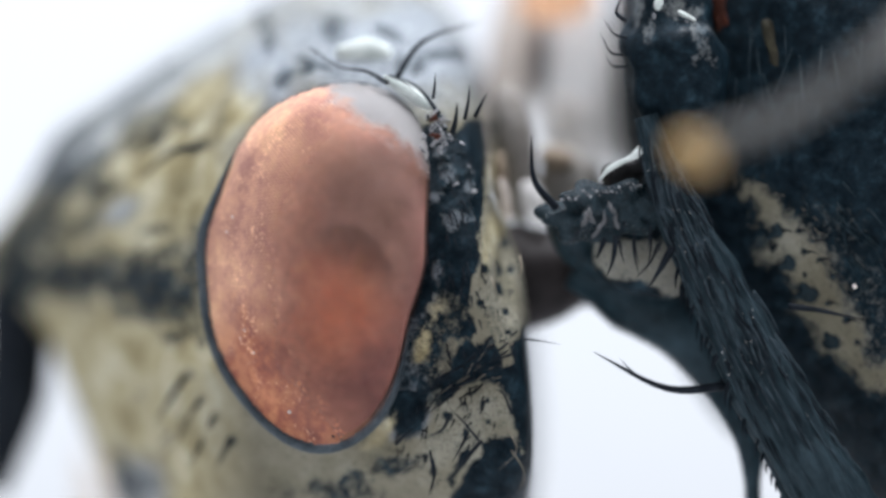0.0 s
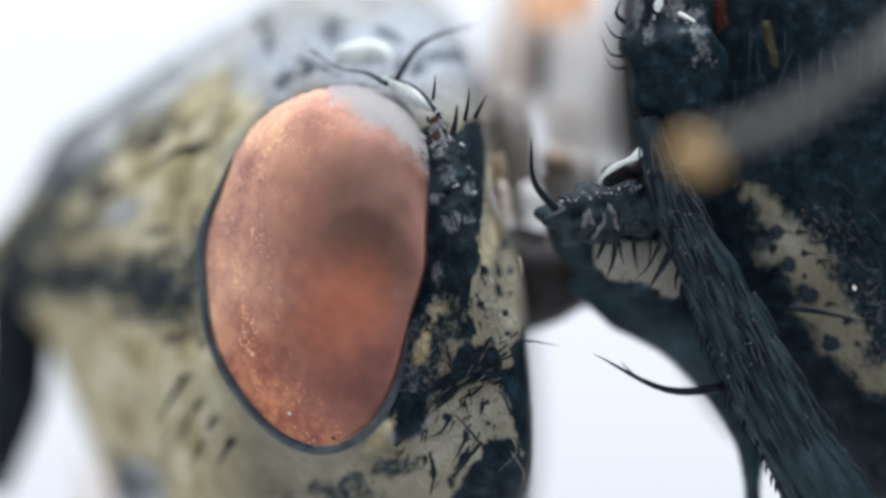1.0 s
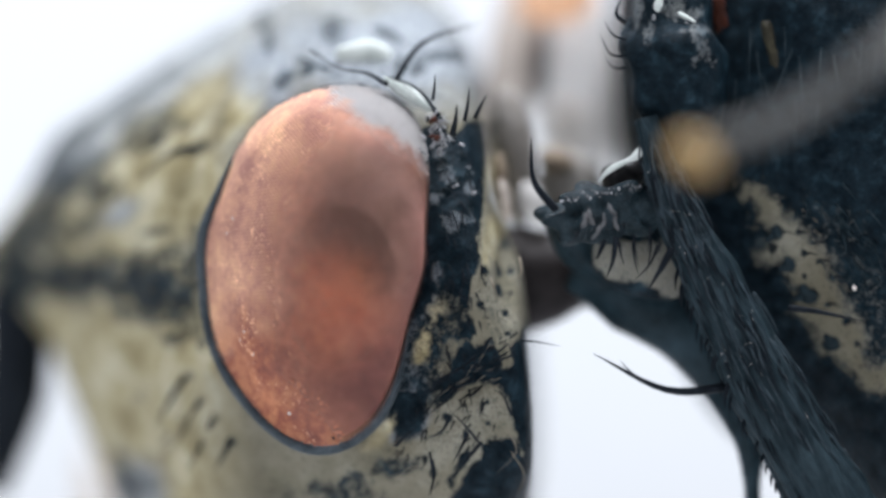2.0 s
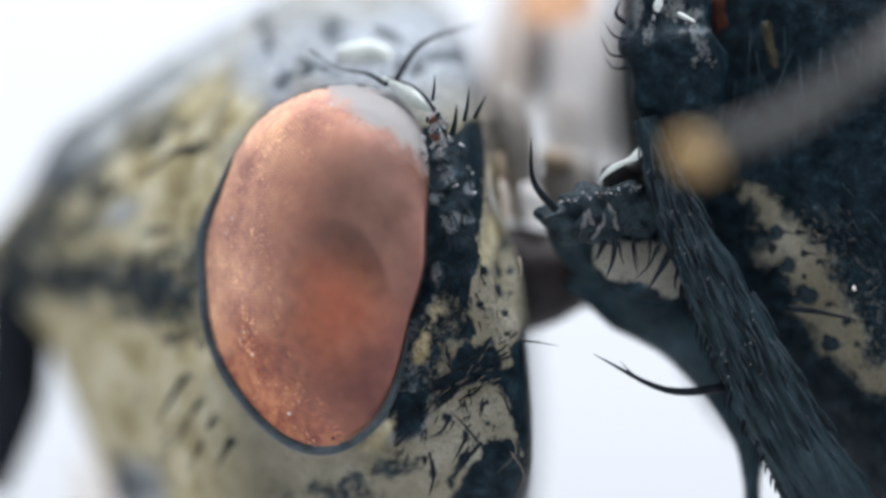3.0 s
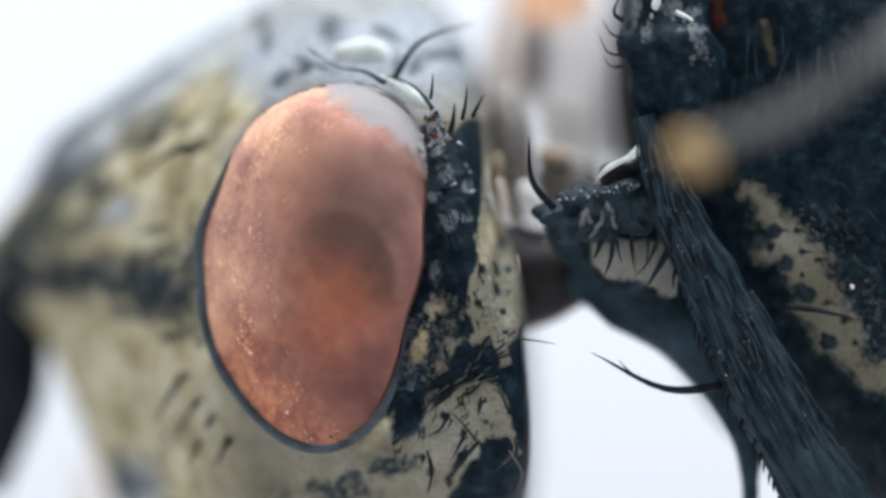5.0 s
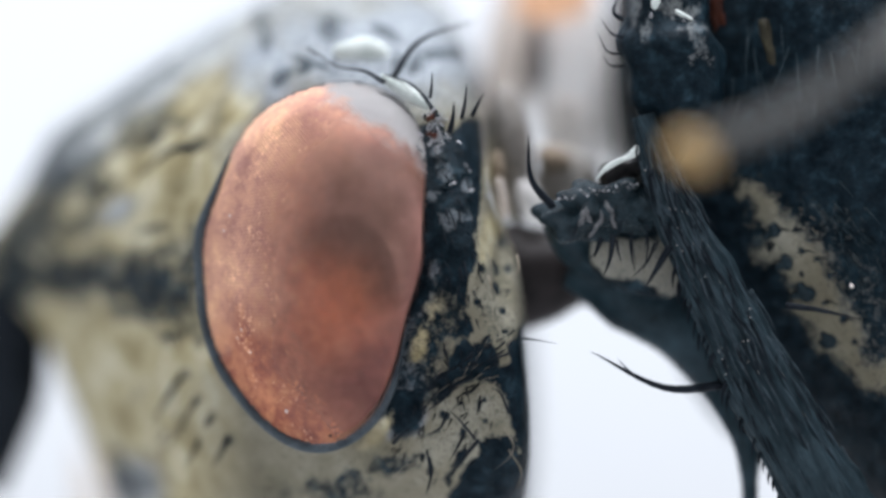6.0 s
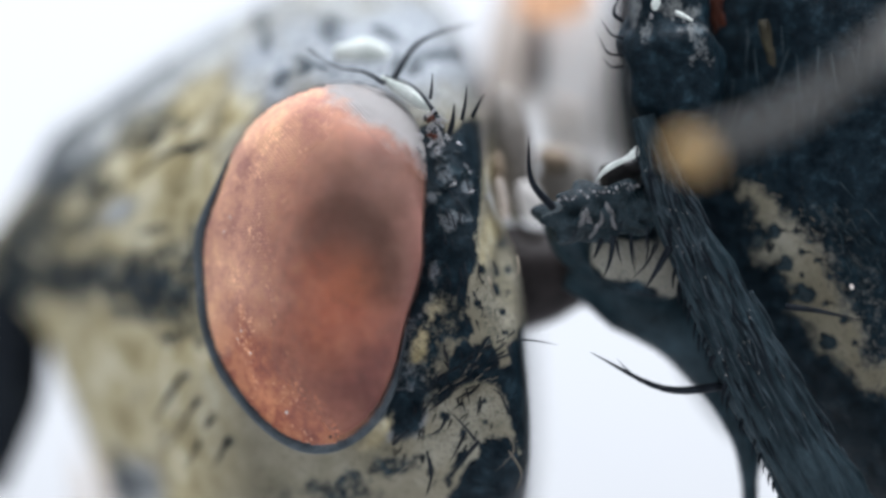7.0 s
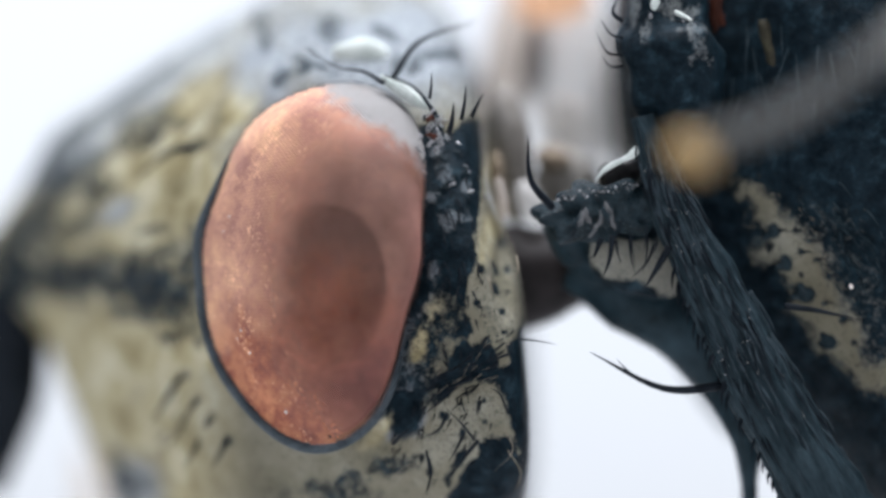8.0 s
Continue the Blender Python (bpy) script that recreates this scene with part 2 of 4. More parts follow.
def ground_material():
    m, n, l, vec, p = material("pale_ground")
    a = noise_node(n, l, vec, 0.02, 6, 0.6)
    b = noise_node(n, l, vec, 0.8, 4, 0.6)
    f = maths(n, l, "ADD", maths(n, l, "MULTIPLY", a, 0.5), maths(n, l, "MULTIPLY", b, 0.5))
    l.new(ramp(n, l, f, [(0.3, (0.33, 0.33, 0.335)), (0.7, (0.44, 0.44, 0.44))]), p.inputs["Base Color"])
    p.inputs["Roughness"].default_value = 0.9
    return m


def blocker_material():
    m, n, l, vec, p = material("blocker_grey")
    a = noise_node(n, l, vec, 0.05, 6, 0.6)
    l.new(ramp(n, l, a, [(0.3, (0.17, 0.17, 0.175)), (0.7, (0.26, 0.255, 0.25))]), p.inputs["Base Color"])
    p.inputs["Roughness"].default_value = 0.9
    relief(n, l, a, p, 1.0, 0.4)
    return m


# ---- building helpers ----
def metres(v):
    """Rows (u, v, w) in millimetres into the fly's own space."""
    a = np.asarray(v, float)
    return np.stack([a[:, 0], -a[:, 2], a[:, 1] + STAND], 1) / 1000


def part(name, shape, mat, parent, label="", kind="", pattern=None, origin=None, turn=True):
    verts, faces = shape
    me = bpy.data.meshes.new(name)
    pts = metres(verts)
    ob = new(name, me)
    if origin is not None:
        o = metres([origin])[0]
        pts = pts - o
        ob.location = o
    me.from_pydata(pts.tolist(), [], [list(f) for f in faces])
    me.polygons.foreach_set("use_smooth", [True] * len(me.polygons))
    if pattern is not None:
        layer = me.attributes.new("pattern", "FLOAT_COLOR", "POINT")
        layer.data.foreach_set("color", np.asarray(pattern, float).ravel())
    me.materials.append(mat)
    if turn:
        bm = bmesh.new()
        bm.from_mesh(me)
        bmesh.ops.recalc_face_normals(bm, faces=bm.faces)
        bm.to_mesh(me)
        bm.free()
    ob.parent = parent
    if label or kind:
        tagged(ob, label, kind=kind)
    return ob


def spline(points, n):
    """A smooth line through the points, n steps to a span."""
    p = np.asarray(points, float)
    p = np.vstack([2 * p[0] - p[1], p, 2 * p[-1] - p[-2]])
    out = []
    for i in range(1, len(p) - 2):
        a, b, c, d = p[i - 1:i + 3]
        for t in np.arange(n) / n:
            out.append(0.5 * (2 * b + (c - a) * t + (2 * a - 5 * b + 4 * c - d) * t ** 2 + (3 * b - a - 3 * c + d) * t ** 3))
    out.append(p[-2])
    return np.array(out)


def tube(points, radii, sides=8, n=6, rough=0.0, flat=1.0, lumps=4.0, ridges=0):
    """A tapered tube along a smooth line; flat squeezes it in depth; rough adds uneven relief."""
    line = spline(points, n)
    r = np.interp(np.linspace(0, 1, len(line)), np.linspace(0, 1, len(radii)), radii)
    way = np.gradient(line, axis=0)
    way /= np.linalg.norm(way, axis=1)[:, None] + 1e-12
    depth = np.array([0.0, 0.0, 1.0])
    verts = []
    for c, d, rr in zip(line, way, r):
        a = np.cross(d, depth)
        if np.linalg.norm(a) < 1e-3:
            a = np.array([1.0, 0.0, 0.0])
        a /= np.linalg.norm(a)
        b = np.cross(a, d)
        for k in range(sides):
            g = 2 * math.pi * k / sides
            off = a * math.cos(g) + b * math.sin(g) * flat
            s = rr * (1 + 0.05 * math.sin(ridges * g)) if ridges else rr
            if rough:
                s *= 1 + rough * noise.noise(Vector((c + off * rr) * lumps))
            verts.append(c + off * s)
    faces = []
    for i in range(len(line) - 1):
        for k in range(sides):
            q = (k + 1) % sides
            faces.append((i * sides + k, i * sides + q, (i + 1) * sides + q, (i + 1) * sides + k))
    faces.append(tuple(range(sides))[::-1])
    faces.append(tuple((len(line) - 1) * sides + k for k in range(sides)))
    return np.array(verts), faces


def bristle(a, b, c, r):
    """A curved, tapering bristle from a by way of b to c, with a small socket at its root."""
    return tube([a, b, c], [r, r, r * 0.85, r * 0.62, r * 0.38, r * 0.06], 6, 6)


def lump(c, ru, rv, rw, angle=0.0, rough=0.12, lumps=3.0, rows=20, cols=30):
    """An uneven rounded body turned in the plane of view."""
    g = math.radians(angle)
    verts, faces = [], []
    for i in range(rows + 1):
        a = math.pi * i / rows
        for k in range(cols):
            b = 2 * math.pi * k / cols
            x, y, z = math.cos(a), math.sin(a) * math.cos(b), math.sin(a) * math.sin(b)
            s = 1 + rough * noise.noise(Vector((x * ru, y * rv, z * rw)) * lumps + Vector(c))
            x, y, z = x * ru * s, y * rv * s, z * rw * s
            verts.append((c[0] + x * math.cos(g) - y * math.sin(g), c[1] + x * math.sin(g) + y * math.cos(g), c[2] + z))
    for i in range(rows):
        for k in range(cols):
            q = (k + 1) % cols
            faces.append((i * cols + k, i * cols + q, (i + 1) * cols + q, (i + 1) * cols + k))
    return np.array(verts), faces


def loft(stations, mid, power, nu, near, far, rough=0.0):
    """A body of rounded sections along u. Station: u, top v, bottom v, w of the near flank. mid: w of the plane of symmetry."""
    s = np.array(stations, float)
    u = np.concatenate([s[0, 0] + (s[-1, 0] - s[0, 0]) * np.linspace(0, 1, nu)])
    fine = spline(s, 12)
    cols = [np.interp(u, fine[:, 0], fine[:, k]) for k in (1, 2, 3)]
    ang = np.concatenate([np.linspace(-math.pi / 2, math.pi / 2, near, endpoint=False), np.linspace(math.pi / 2, 1.5 * math.pi, far, endpoint=False)])
    sv = np.sign(np.sin(ang)) * np.abs(np.sin(ang)) ** (2 / power)
    cw = np.sign(np.cos(ang)) * np.abs(np.cos(ang)) ** (2 / power)
    top, bot, flank = cols
    v = ((top + bot) / 2)[:, None] + ((top - bot) / 2)[:, None] * sv[None]
    w = mid + (flank - mid)[:, None] * cw[None]
    verts = np.stack([np.repeat(u[:, None], len(ang), 1), v, w], 2).reshape(-1, 3)
    if rough:
        for row in verts:
            if row[2] > mid:
                row[2] += rough * (noise.noise(Vector(row) * 2.2) + 0.5 * noise.noise(Vector(row) * 7))
    m = len(ang)
    i, k = np.meshgrid(np.arange(nu - 1), np.arange(m), indexing="ij")
    q = (k + 1) % m
    faces = np.stack([i * m + k, (i + 1) * m + k, (i + 1) * m + q, i * m + q], 2).reshape(-1, 4).tolist()
    faces.append(list(range(m)))
    faces.append([(nu - 1) * m + x for x in range(m)][::-1])
    return verts, faces


def stain(verts, blobs, ragged=0.35, lumps=6.0, soft=0.5):
    """The share, nought to one, of a marking made of ragged ovals (u, v, half length, half width, angle)."""
    out = np.zeros(len(verts))
    wob = np.array([noise.noise(Vector((x, y, z)) * lumps) + 0.5 * noise.noise(Vector((x, y, z)) * lumps * 2.7) for x, y, z in verts])
    crumb = np.array([noise.noise(Vector((x, y, z)) * 34) for x, y, z in verts])
    for u, v, a, b, ang in blobs:
        g = math.radians(ang)
        x, y = verts[:, 0] - u, verts[:, 1] - v
        d = np.hypot((x * math.cos(g) + y * math.sin(g)) / a, (y * math.cos(g) - x * math.sin(g)) / b)
        out = np.maximum(out, np.clip((1 - d + ragged * wob + 0.5 * ragged * crumb) / soft + 0.5, 0, 1))
    return out


def paint(verts, black, grey, yellow, soft=0.6):
    return np.stack([stain(verts, black, 0.4, 7.0, soft), stain(verts, grey, 0.3, 4.0, 0.8), stain(verts, yellow, 0.3, 6.0, 0.6), np.ones(len(verts))], 1)


def patches(verts, outlines, ragged=0.02, lumps=9.0, soft=0.03):
    """The share of a marking with the given outlines (u, v); ragged and soft in millimetres."""
    wob = np.array([noise.noise(Vector(p) * lumps) + 0.6 * noise.noise(Vector(p) * lumps * 2.9) + 0.4 * noise.noise(Vector(p) * lumps * 7) for p in verts])
    out = np.zeros(len(verts))
    x, y = verts[:, 0], verts[:, 1]
    for line in outlines:
        far, inside = np.full(len(verts), 1e9), np.zeros(len(verts), bool)
        for (ax, ay), (bx, by) in zip(line, line[1:] + line[:1]):
            dx, dy = bx - ax, by - ay
            t = np.clip(((x - ax) * dx + (y - ay) * dy) / (dx * dx + dy * dy + 1e-12), 0, 1)
            far = np.minimum(far, np.hypot(x - ax - t * dx, y - ay - t * dy))
            if dy:
                inside ^= ((ay > y) != (by > y)) & (x < ax + (y - ay) / dy * dx)
        out = np.maximum(out, np.clip((np.where(inside, far, -far) + ragged * wob) / soft + 0.5, 0, 1))
    return out


def surface(verts, mid):
    """A way to find w on the near flank of a body at (u, v)."""
    near = verts[verts[:, 2] > mid]

    def find(u, v):
        return float(near[np.argmin((near[:, 0] - u) ** 2 + (near[:, 1] - v) ** 2), 2])
    return find


# ---- ground ----
def ground():
    me = bpy.data.meshes.new("ground")
    n, r = 48, 400.0
    ring = [(r * math.cos(2 * math.pi * k / n), r * math.sin(2 * math.pi * k / n), 0) for k in range(n)]
    inner = [(0.05 * math.cos(2 * math.pi * k / n), 0.05 * math.sin(2 * math.pi * k / n), 0) for k in range(n)]
    faces = [(k, (k + 1) % n, n + (k + 1) % n, n + k) for k in range(n)] + [tuple(n + k for k in range(n))]
    me.from_pydata(ring + inner, [], faces)
    me.materials.append(ground_material())
    tagged(new("ground", me), "pale matt ground below the fly", "ground", kind="structure")


ground()


def sky_blocker():
    """An unseen plain grey panel, added behind the lens to block sky and darken reflections."""
    bm = bmesh.new()
    bmesh.ops.create_cube(bm, size=1.0, matrix=Matrix.Translation((0, -0.45, 0.4)) @ Matrix.Diagonal((3.0, 0.1, 0.8, 1)))
    bmesh.ops.bevel(bm, geom=bm.edges[:], offset=0.004, segments=2, affect="EDGES")
    me = bpy.data.meshes.new("sky_blocker")
    bm.to_mesh(me)
    bm.free()
    me.materials.append(blocker_material())
    tagged(new("sky_blocker", me), "unseen plain dark grey panel added behind the viewpoint to block sky light", "wall", kind="structure")


sky_blocker()

# ---- the fly ----
fly = new("fly")
fly.matrix_world = ROOT
tagged(fly, "dark bristly fly with a red compound eye", "fly")

MIDLINE = -2.3
EYE = (-0.657, -0.081, 0)
OUTLINE = (0.7456, -0.007, 0.0265, -0.1867, 0.0482, -0.0284, 0.0176, 0.0254, -0.0093, 0.0121, -0.0166, 0.0042, -0.0061, 0.0011, 0.0071)


def eye_radius(g):
    r = OUTLINE[0] + 0 * g
    for k in range(1, 8):
        r = r + OUTLINE[2 * k - 1] * np.cos(k * g) + OUTLINE[2 * k] * np.sin(k * g)
    return r


def eye_seat(x, y):
    """Depth of the eye's border: low in front, standing out towards the back of the head, rolling off at the top."""
    roll = 0.8 * x + 0.6 * y - 0.5
    return 0.10 + 0.68 * x - 0.68 * (roll + np.sqrt(roll ** 2 + 0.03)) - np.maximum(-y - 0.3, 0) * (0.12 + 0.3 * np.maximum(x, 0))


def eye_height(x, y, swell=0.24):
    rho = np.hypot(x, y) / eye_radius(np.arctan2(y, x))
    return eye_seat(x, y) + swell * np.clip(1 - rho ** 2, 0, 1) - 0.16 * (np.clip(rho - 0.86, 0, 1) / 0.14) ** 2 * np.clip(2 * y - 0.4, 0, 1)


def head():
    stations = [
        (-2.562, 0.003, -0.237, -2.15), (-2.412, 0.168, -0.372, -2.0), (-2.247, 0.423, -0.447, -1.85), (-2.127, 0.639, -0.60, -1.7),
        (-1.992, 0.747, -0.93, -1.5), (-1.87, 0.828, -1.22, -1.32), (-1.782, 0.885, -1.42, -1.2), (-1.452, 1.101, -1.76, -0.78), (-1.062, 1.317, -1.947, -0.36),
        (-0.672, 1.503, -2.067, -0.18), (-0.252, 1.503, -2.067, -0.12), (0.048, 1.293, -2.007, -0.02), (0.213, 0.903, -1.887, -0.03),
        (0.303, 0.333, -1.797, -0.05), (0.402, 0.123, -1.677, -0.07), (0.45, -0.237, -1.527, -0.14), (0.48, -0.597, -1.377, -0.30), (0.492, -0.837, -1.197, -0.7)]
    shape = loft(stations, MIDLINE, 2.5, 330, 280, 40, 0.03)
    v = shape[0]
    x, y = v[:, 0] - EYE[0], v[:, 1] - EYE[1]
    socket = (v[:, 2] > MIDLINE) & (np.hypot(x, y) < 0.985 * eye_radius(np.arctan2(y, x)))
    rho = np.hypot(x, y) / eye_radius(np.arctan2(y, x))
    valley = eye_seat(x / np.maximum(rho, 1e-6), y / np.maximum(rho, 1e-6)) - 0.02 + 0.5 * (rho - 1)
    brow = (v[:, 2] > MIDLINE) & (rho > 0.985) & (rho < 1.6)
    v[brow, 2] = np.minimum(v[brow, 2], valley[brow])
    v[socket, 2] = np.minimum(v[socket, 2], np.minimum(eye_seat(x, y)[socket], 0.0) - 0.5)
    near = v[:, 2] > MIDLINE
    flank = v[near]
    band = [(-0.126, 0.640), (-0.027, 0.665), (0.048, 0.610), (0.165, 0.700), (0.255, 0.670), (0.228, 0.445), (0.222, 0.235), (0.192, 0.115), (0.192, -0.095), (0.144, -0.185), (0.138, -0.320), (0.063, -0.260), (-0.027, -0.200), (-0.117, -0.365), (-0.192, -0.365), (-0.162, 0.115), (-0.162, 0.415)]
    sash = [(-0.282, -0.980), (-0.117, -0.989), (-0.066, -0.851), (0.048, -0.791), (0.183, -0.701), (0.333, -0.761), (0.393, -0.785), (0.393, -0.605), (0.318, -0.629), (0.258, -0.461), (0.183, -0.521), (0.102, -0.479), (0.039, -0.635), (-0.027, -0.689), (-0.066, -0.755), (-0.192, -0.755), (-0.282, -0.755)]
    seam = [(0.372, -0.515), (0.438, -0.410), (0.528, -0.425), (0.528, -1.331), (0.363, -1.331), (0.423, -1.085), (0.363, -0.905)]
    foot = [(0.183, -1.040), (0.363, -1.001), (0.423, -1.085), (0.528, -1.085), (0.528, -1.385), (0.042, -1.385), (0.093, -1.235), (0.198, -1.085)]
    spike = [(0.102, -1.085), (0.204, -0.989), (0.162, -1.085), (0.048, -1.271), (0.018, -1.235)]
    toe = [(-0.282, -0.929), (-0.108, -0.965), (-0.126, -1.013), (-0.252, -1.025)]
    hem = [(-0.942, -1.265), (-0.672, -1.199), (-0.432, -1.235), (-0.252, -1.283), (-0.282, -1.385), (-0.942, -1.415)]
    mould = [[(-0.432, -1.151), (-0.252, -1.103), (-0.108, -1.079), (-0.084, -1.139), (-0.237, -1.235), (-0.432, -1.271), (-0.642, -1.340), (-0.792, -1.301)], [(-0.582, -1.211), (-0.402, -1.253), (-0.282, -1.301), (-0.432, -1.385), (-0.732, -1.385)]]
    crumb = [[(-0.126, -0.989), (-0.006, -0.983), (-0.096, -1.037)], [(-0.147, -1.085), (-0.096, -1.103), (-0.117, -1.151), (-0.168, -1.130)], [(-0.387, -1.151), (-0.282, -1.121), (-0.192, -1.163), (-0.252, -1.211), (-0.372, -1.220)]]
    chips = [[(-0.042, -0.275), (0.024, -0.395), (-0.027, -0.425), (-0.066, -0.365)], [(0.126, -0.350), (0.168, -0.365), (0.186, -0.455), (0.144, -0.485), (0.114, -0.440)], [(-0.072, -0.455), (0.003, -0.455), (-0.042, -0.635), (-0.081, -0.650)]]
    slate_band = [(-0.147, -0.185), (-0.057, -0.119), (-0.036, -0.245), (-0.096, -0.380), (-0.147, -0.485), (-0.174, -0.605), (-0.102, -0.605), (-0.066, -0.755), (-0.108, -0.983), (-0.267, -1.013), (-0.372, -0.935), (-0.312, -0.755), (-0.252, -0.545), (-0.192, -0.365)]
    murk = [(-0.132, -0.095), (0.018, -0.125), (0.153, -0.305), (0.132, -0.485), (0.048, -0.665), (-0.072, -0.785), (-0.252, -0.785), (-0.237, -0.605), (-0.192, -0.365)]
    gilt = [[(-0.102, -0.419), (-0.027, -0.485), (-0.057, -0.545), (-0.126, -0.629), (-0.171, -0.605)], [(-0.333, -0.929), (-0.246, -0.851), (-0.261, -0.959), (-0.336, -1.061), (-0.432, -1.073)], [(0.234, 0.160), (0.303, 0.145), (0.288, -0.005), (0.222, -0.125), (0.198, -0.005)], [(-0.087, -0.290), (0.033, -0.269), (0.003, -0.365), (-0.066, -0.410)]]
    tawny = [[(0.033, -0.467), (0.099, -0.491), (0.024, -0.650), (-0.036, -0.665)], [(-0.042, -0.755), (0.003, -0.755), (-0.057, -0.839), (-0.096, -0.851)]]
    face = [[(-2.521, 0.041), (-2.277, 0.102), (-2.170, -0.097), (-2.209, -0.372), (-2.521, -0.372)], [(-2.277, -0.081), (-1.971, -0.011), (-1.619, -0.005), (-1.481, 0.041), (-1.334, 0.081), (-1.340, -0.510), (-1.420, -0.531), (-1.466, -0.372), (-1.634, -0.372), (-1.940, -0.326), (-2.215, -0.326)], [(-2.261, 0.332), (-2.170, 0.469), (-1.971, 0.424), (-2.017, 0.286), (-2.170, 0.056), (-2.338, -0.188), (-2.460, -0.188), (-2.460, 0.056)],
            [(-1.940, 0.347), (-1.802, 0.375), (-1.763, 0.286), (-1.909, 0.258)], [(-1.750, 0.644), (-1.426, 0.717), (-1.475, 0.561), (-1.711, 0.570)], [(-2.038, 0.163), (-1.903, 0.142), (-1.940, 0.032), (-2.078, 0.041)], [(-1.848, -1.106), (-1.665, -1.198), (-1.634, -1.412), (-1.879, -1.412)]]
    fleck_rows = [(-2.097, 0.537, 0.33, 0.12, 50), (-1.707, 0.828, 0.39, 0.048, 36), (-1.566, 0.708, 0.18, 0.042, 30), (-1.452, 0.678, 0.12, 0.03, 10), (-1.782, -0.153, 0.495, 0.138, 3), (-1.542, -0.357, 0.27, 0.078, -8), (-1.347, -0.177, 0.066, 0.33, 0), (-1.647, -0.063, 0.33, 0.072, 8), (-1.962, -0.177, 0.21, 0.12, 0), (-2.292, 0.033, 0.21, 0.18, 0), (-2.382, -0.117, 0.21, 0.18, 0), (-2.172, 0.423, 0.18, 0.09, 50)]
    speckle = [(-2.187, 0.123, 0.15, 0.39, -18), (-1.812, 0.288, 0.12, 0.042, 10), (-1.482, -0.342, 0.18, 0.108, 0), (-2.067, 0.333, 0.12, 0.255, -22), (-1.902, 0.468, 0.21, 0.066, 36), (-1.617, 0.588, 0.165, 0.048, 30), (-1.932, 0.138, 0.09, 0.054, 20), (-1.317, 0.537, 0.072, 0.036, 20), (-1.452, -0.477, 0.12, 0.06, 0), (-1.707, -1.302, 0.135, 0.12, 0), (-1.782, 0.333, 0.09, 0.042, 30), (-1.557, 0.093, 0.12, 0.036, 10)]
    fade = [[(-2.246, 0.454), (-2.093, 0.622), (-1.634, 1.020), (-1.175, 1.311), (-1.083, 1.158), (-1.389, 0.883), (-1.665, 0.653), (-2.001, 0.515)], [(-2.215, 0.454), (-2.001, 0.577), (-1.389, 0.760), (-1.083, 0.913), (-1.053, 0.837), (-1.389, 0.607), (-1.787, 0.515), (-2.001, 0.316), (-2.215, 0.087)], [(-2.215, -0.311), (-1.940, -0.326), (-1.634, -0.372), (-1.665, -0.464), (-1.940, -0.403), (-2.185, -0.403)], [(-1.711, 0.332), (-1.619, 0.362), (-1.665, 0.056), (-1.741, 0.056)]]
    top = [(-0.597, 1.173, 0.102, 0.108, 0), (-0.234, 0.987, 0.066, 0.102, 0), (0.048, 1.038, 0.21, 0.042, 0), (-0.852, 0.903, 0.078, 0.048, 40), (-0.942, 1.143, 0.054, 0.12, 0), (0.228, 0.843, 0.072, 0.18, 15), (-0.282, 1.143, 0.12, 0.036, -30), (-0.717, 0.963, 0.09, 0.03, 30), (-0.987, 1.233, 0.042, 0.09, 0), (-0.147, 0.963, 0.048, 0.078, -20),
           (-1.227, -0.912, 0.042, 0.042, 0), (-1.296, -0.813, 0.033, 0.033, 0), (-1.368, -0.681, 0.039, 0.039, 0), (-1.137, -1.032, 0.036, 0.036, 0), (-1.422, 0.003, 0.048, 0.036, 0), (-0.672, 0.978, 0.15, 0.024, -20)]
    dots = [(0.333, 0.027, 0.024, 0.027, 0), (0.303, -0.123, 0.021, 0.021, 0), (0.36, -0.123, 0.018, 0.021, 0), (0.294, -0.219, 0.03, 0.027, 0), (0.204, -0.297, 0.021, 0.021, 0), (0.333, -0.342, 0.018, 0.018, 0), (0.339, -0.453, 0.015, 0.015, 0),
            (0.234, -0.813, 0.015, 0.015, 0), (0.24, -0.927, 0.015, 0.015, 0), (0.12, -0.981, 0.018, 0.018, 0), (0.027, -0.897, 0.024, 0.024, 0), (-0.096, -1.122, 0.021, 0.027, 0), (-0.054, -1.191, 0.018, 0.024, 0), (0.363, -0.237, 0.018, 0.015, 0), (0.222, -0.117, 0.018, 0.018, 0)]
    # The wide grey oval also paints the bluish-white highlight on the head's top.
    grey = [(-1.572, 0.933, 0.78, 0.168, 34), (-1.962, 0.603, 0.45, 0.18, 42), (-0.282, 1.053, 0.69, 0.3, 0), (-1.752, 0.198, 0.12, 0.06, 25), (-0.942, 0.963, 0.18, 0.24, 30), (-1.662, -1.317, 0.18, 0.18, 0)]
    yellow = [(0.276, 0.093, 0.042, 0.084, 0), (-0.114, -0.543, 0.054, 0.126, -15), (-0.276, -0.921, 0.054, 0.06, 0), (-1.062, 0.783, 0.078, 0.21, -35), (-1.362, 0.333, 0.21, 0.27, 0), (-1.452, -0.597, 0.27, 0.18, 0), (0.288, 0.453, 0.042, 0.102, -15)]
    pattern = paint(v, [], grey, yellow)
    dark = np.maximum(patches(flank, [band, sash, seam, foot, spike] + chips, 0.022, 10.0, 0.03), np.maximum(0.85 * patches(flank, [toe] + crumb, 0.03, 9.0, 0.06), np.maximum(0.66 * patches(flank, mould, 0.07, 8.0, 0.07), 0.45 * patches(flank, [hem], 0.08, 6.0, 0.16))))
    slate = patches(flank, [slate_band], 0.02, 8.0, 0.05)
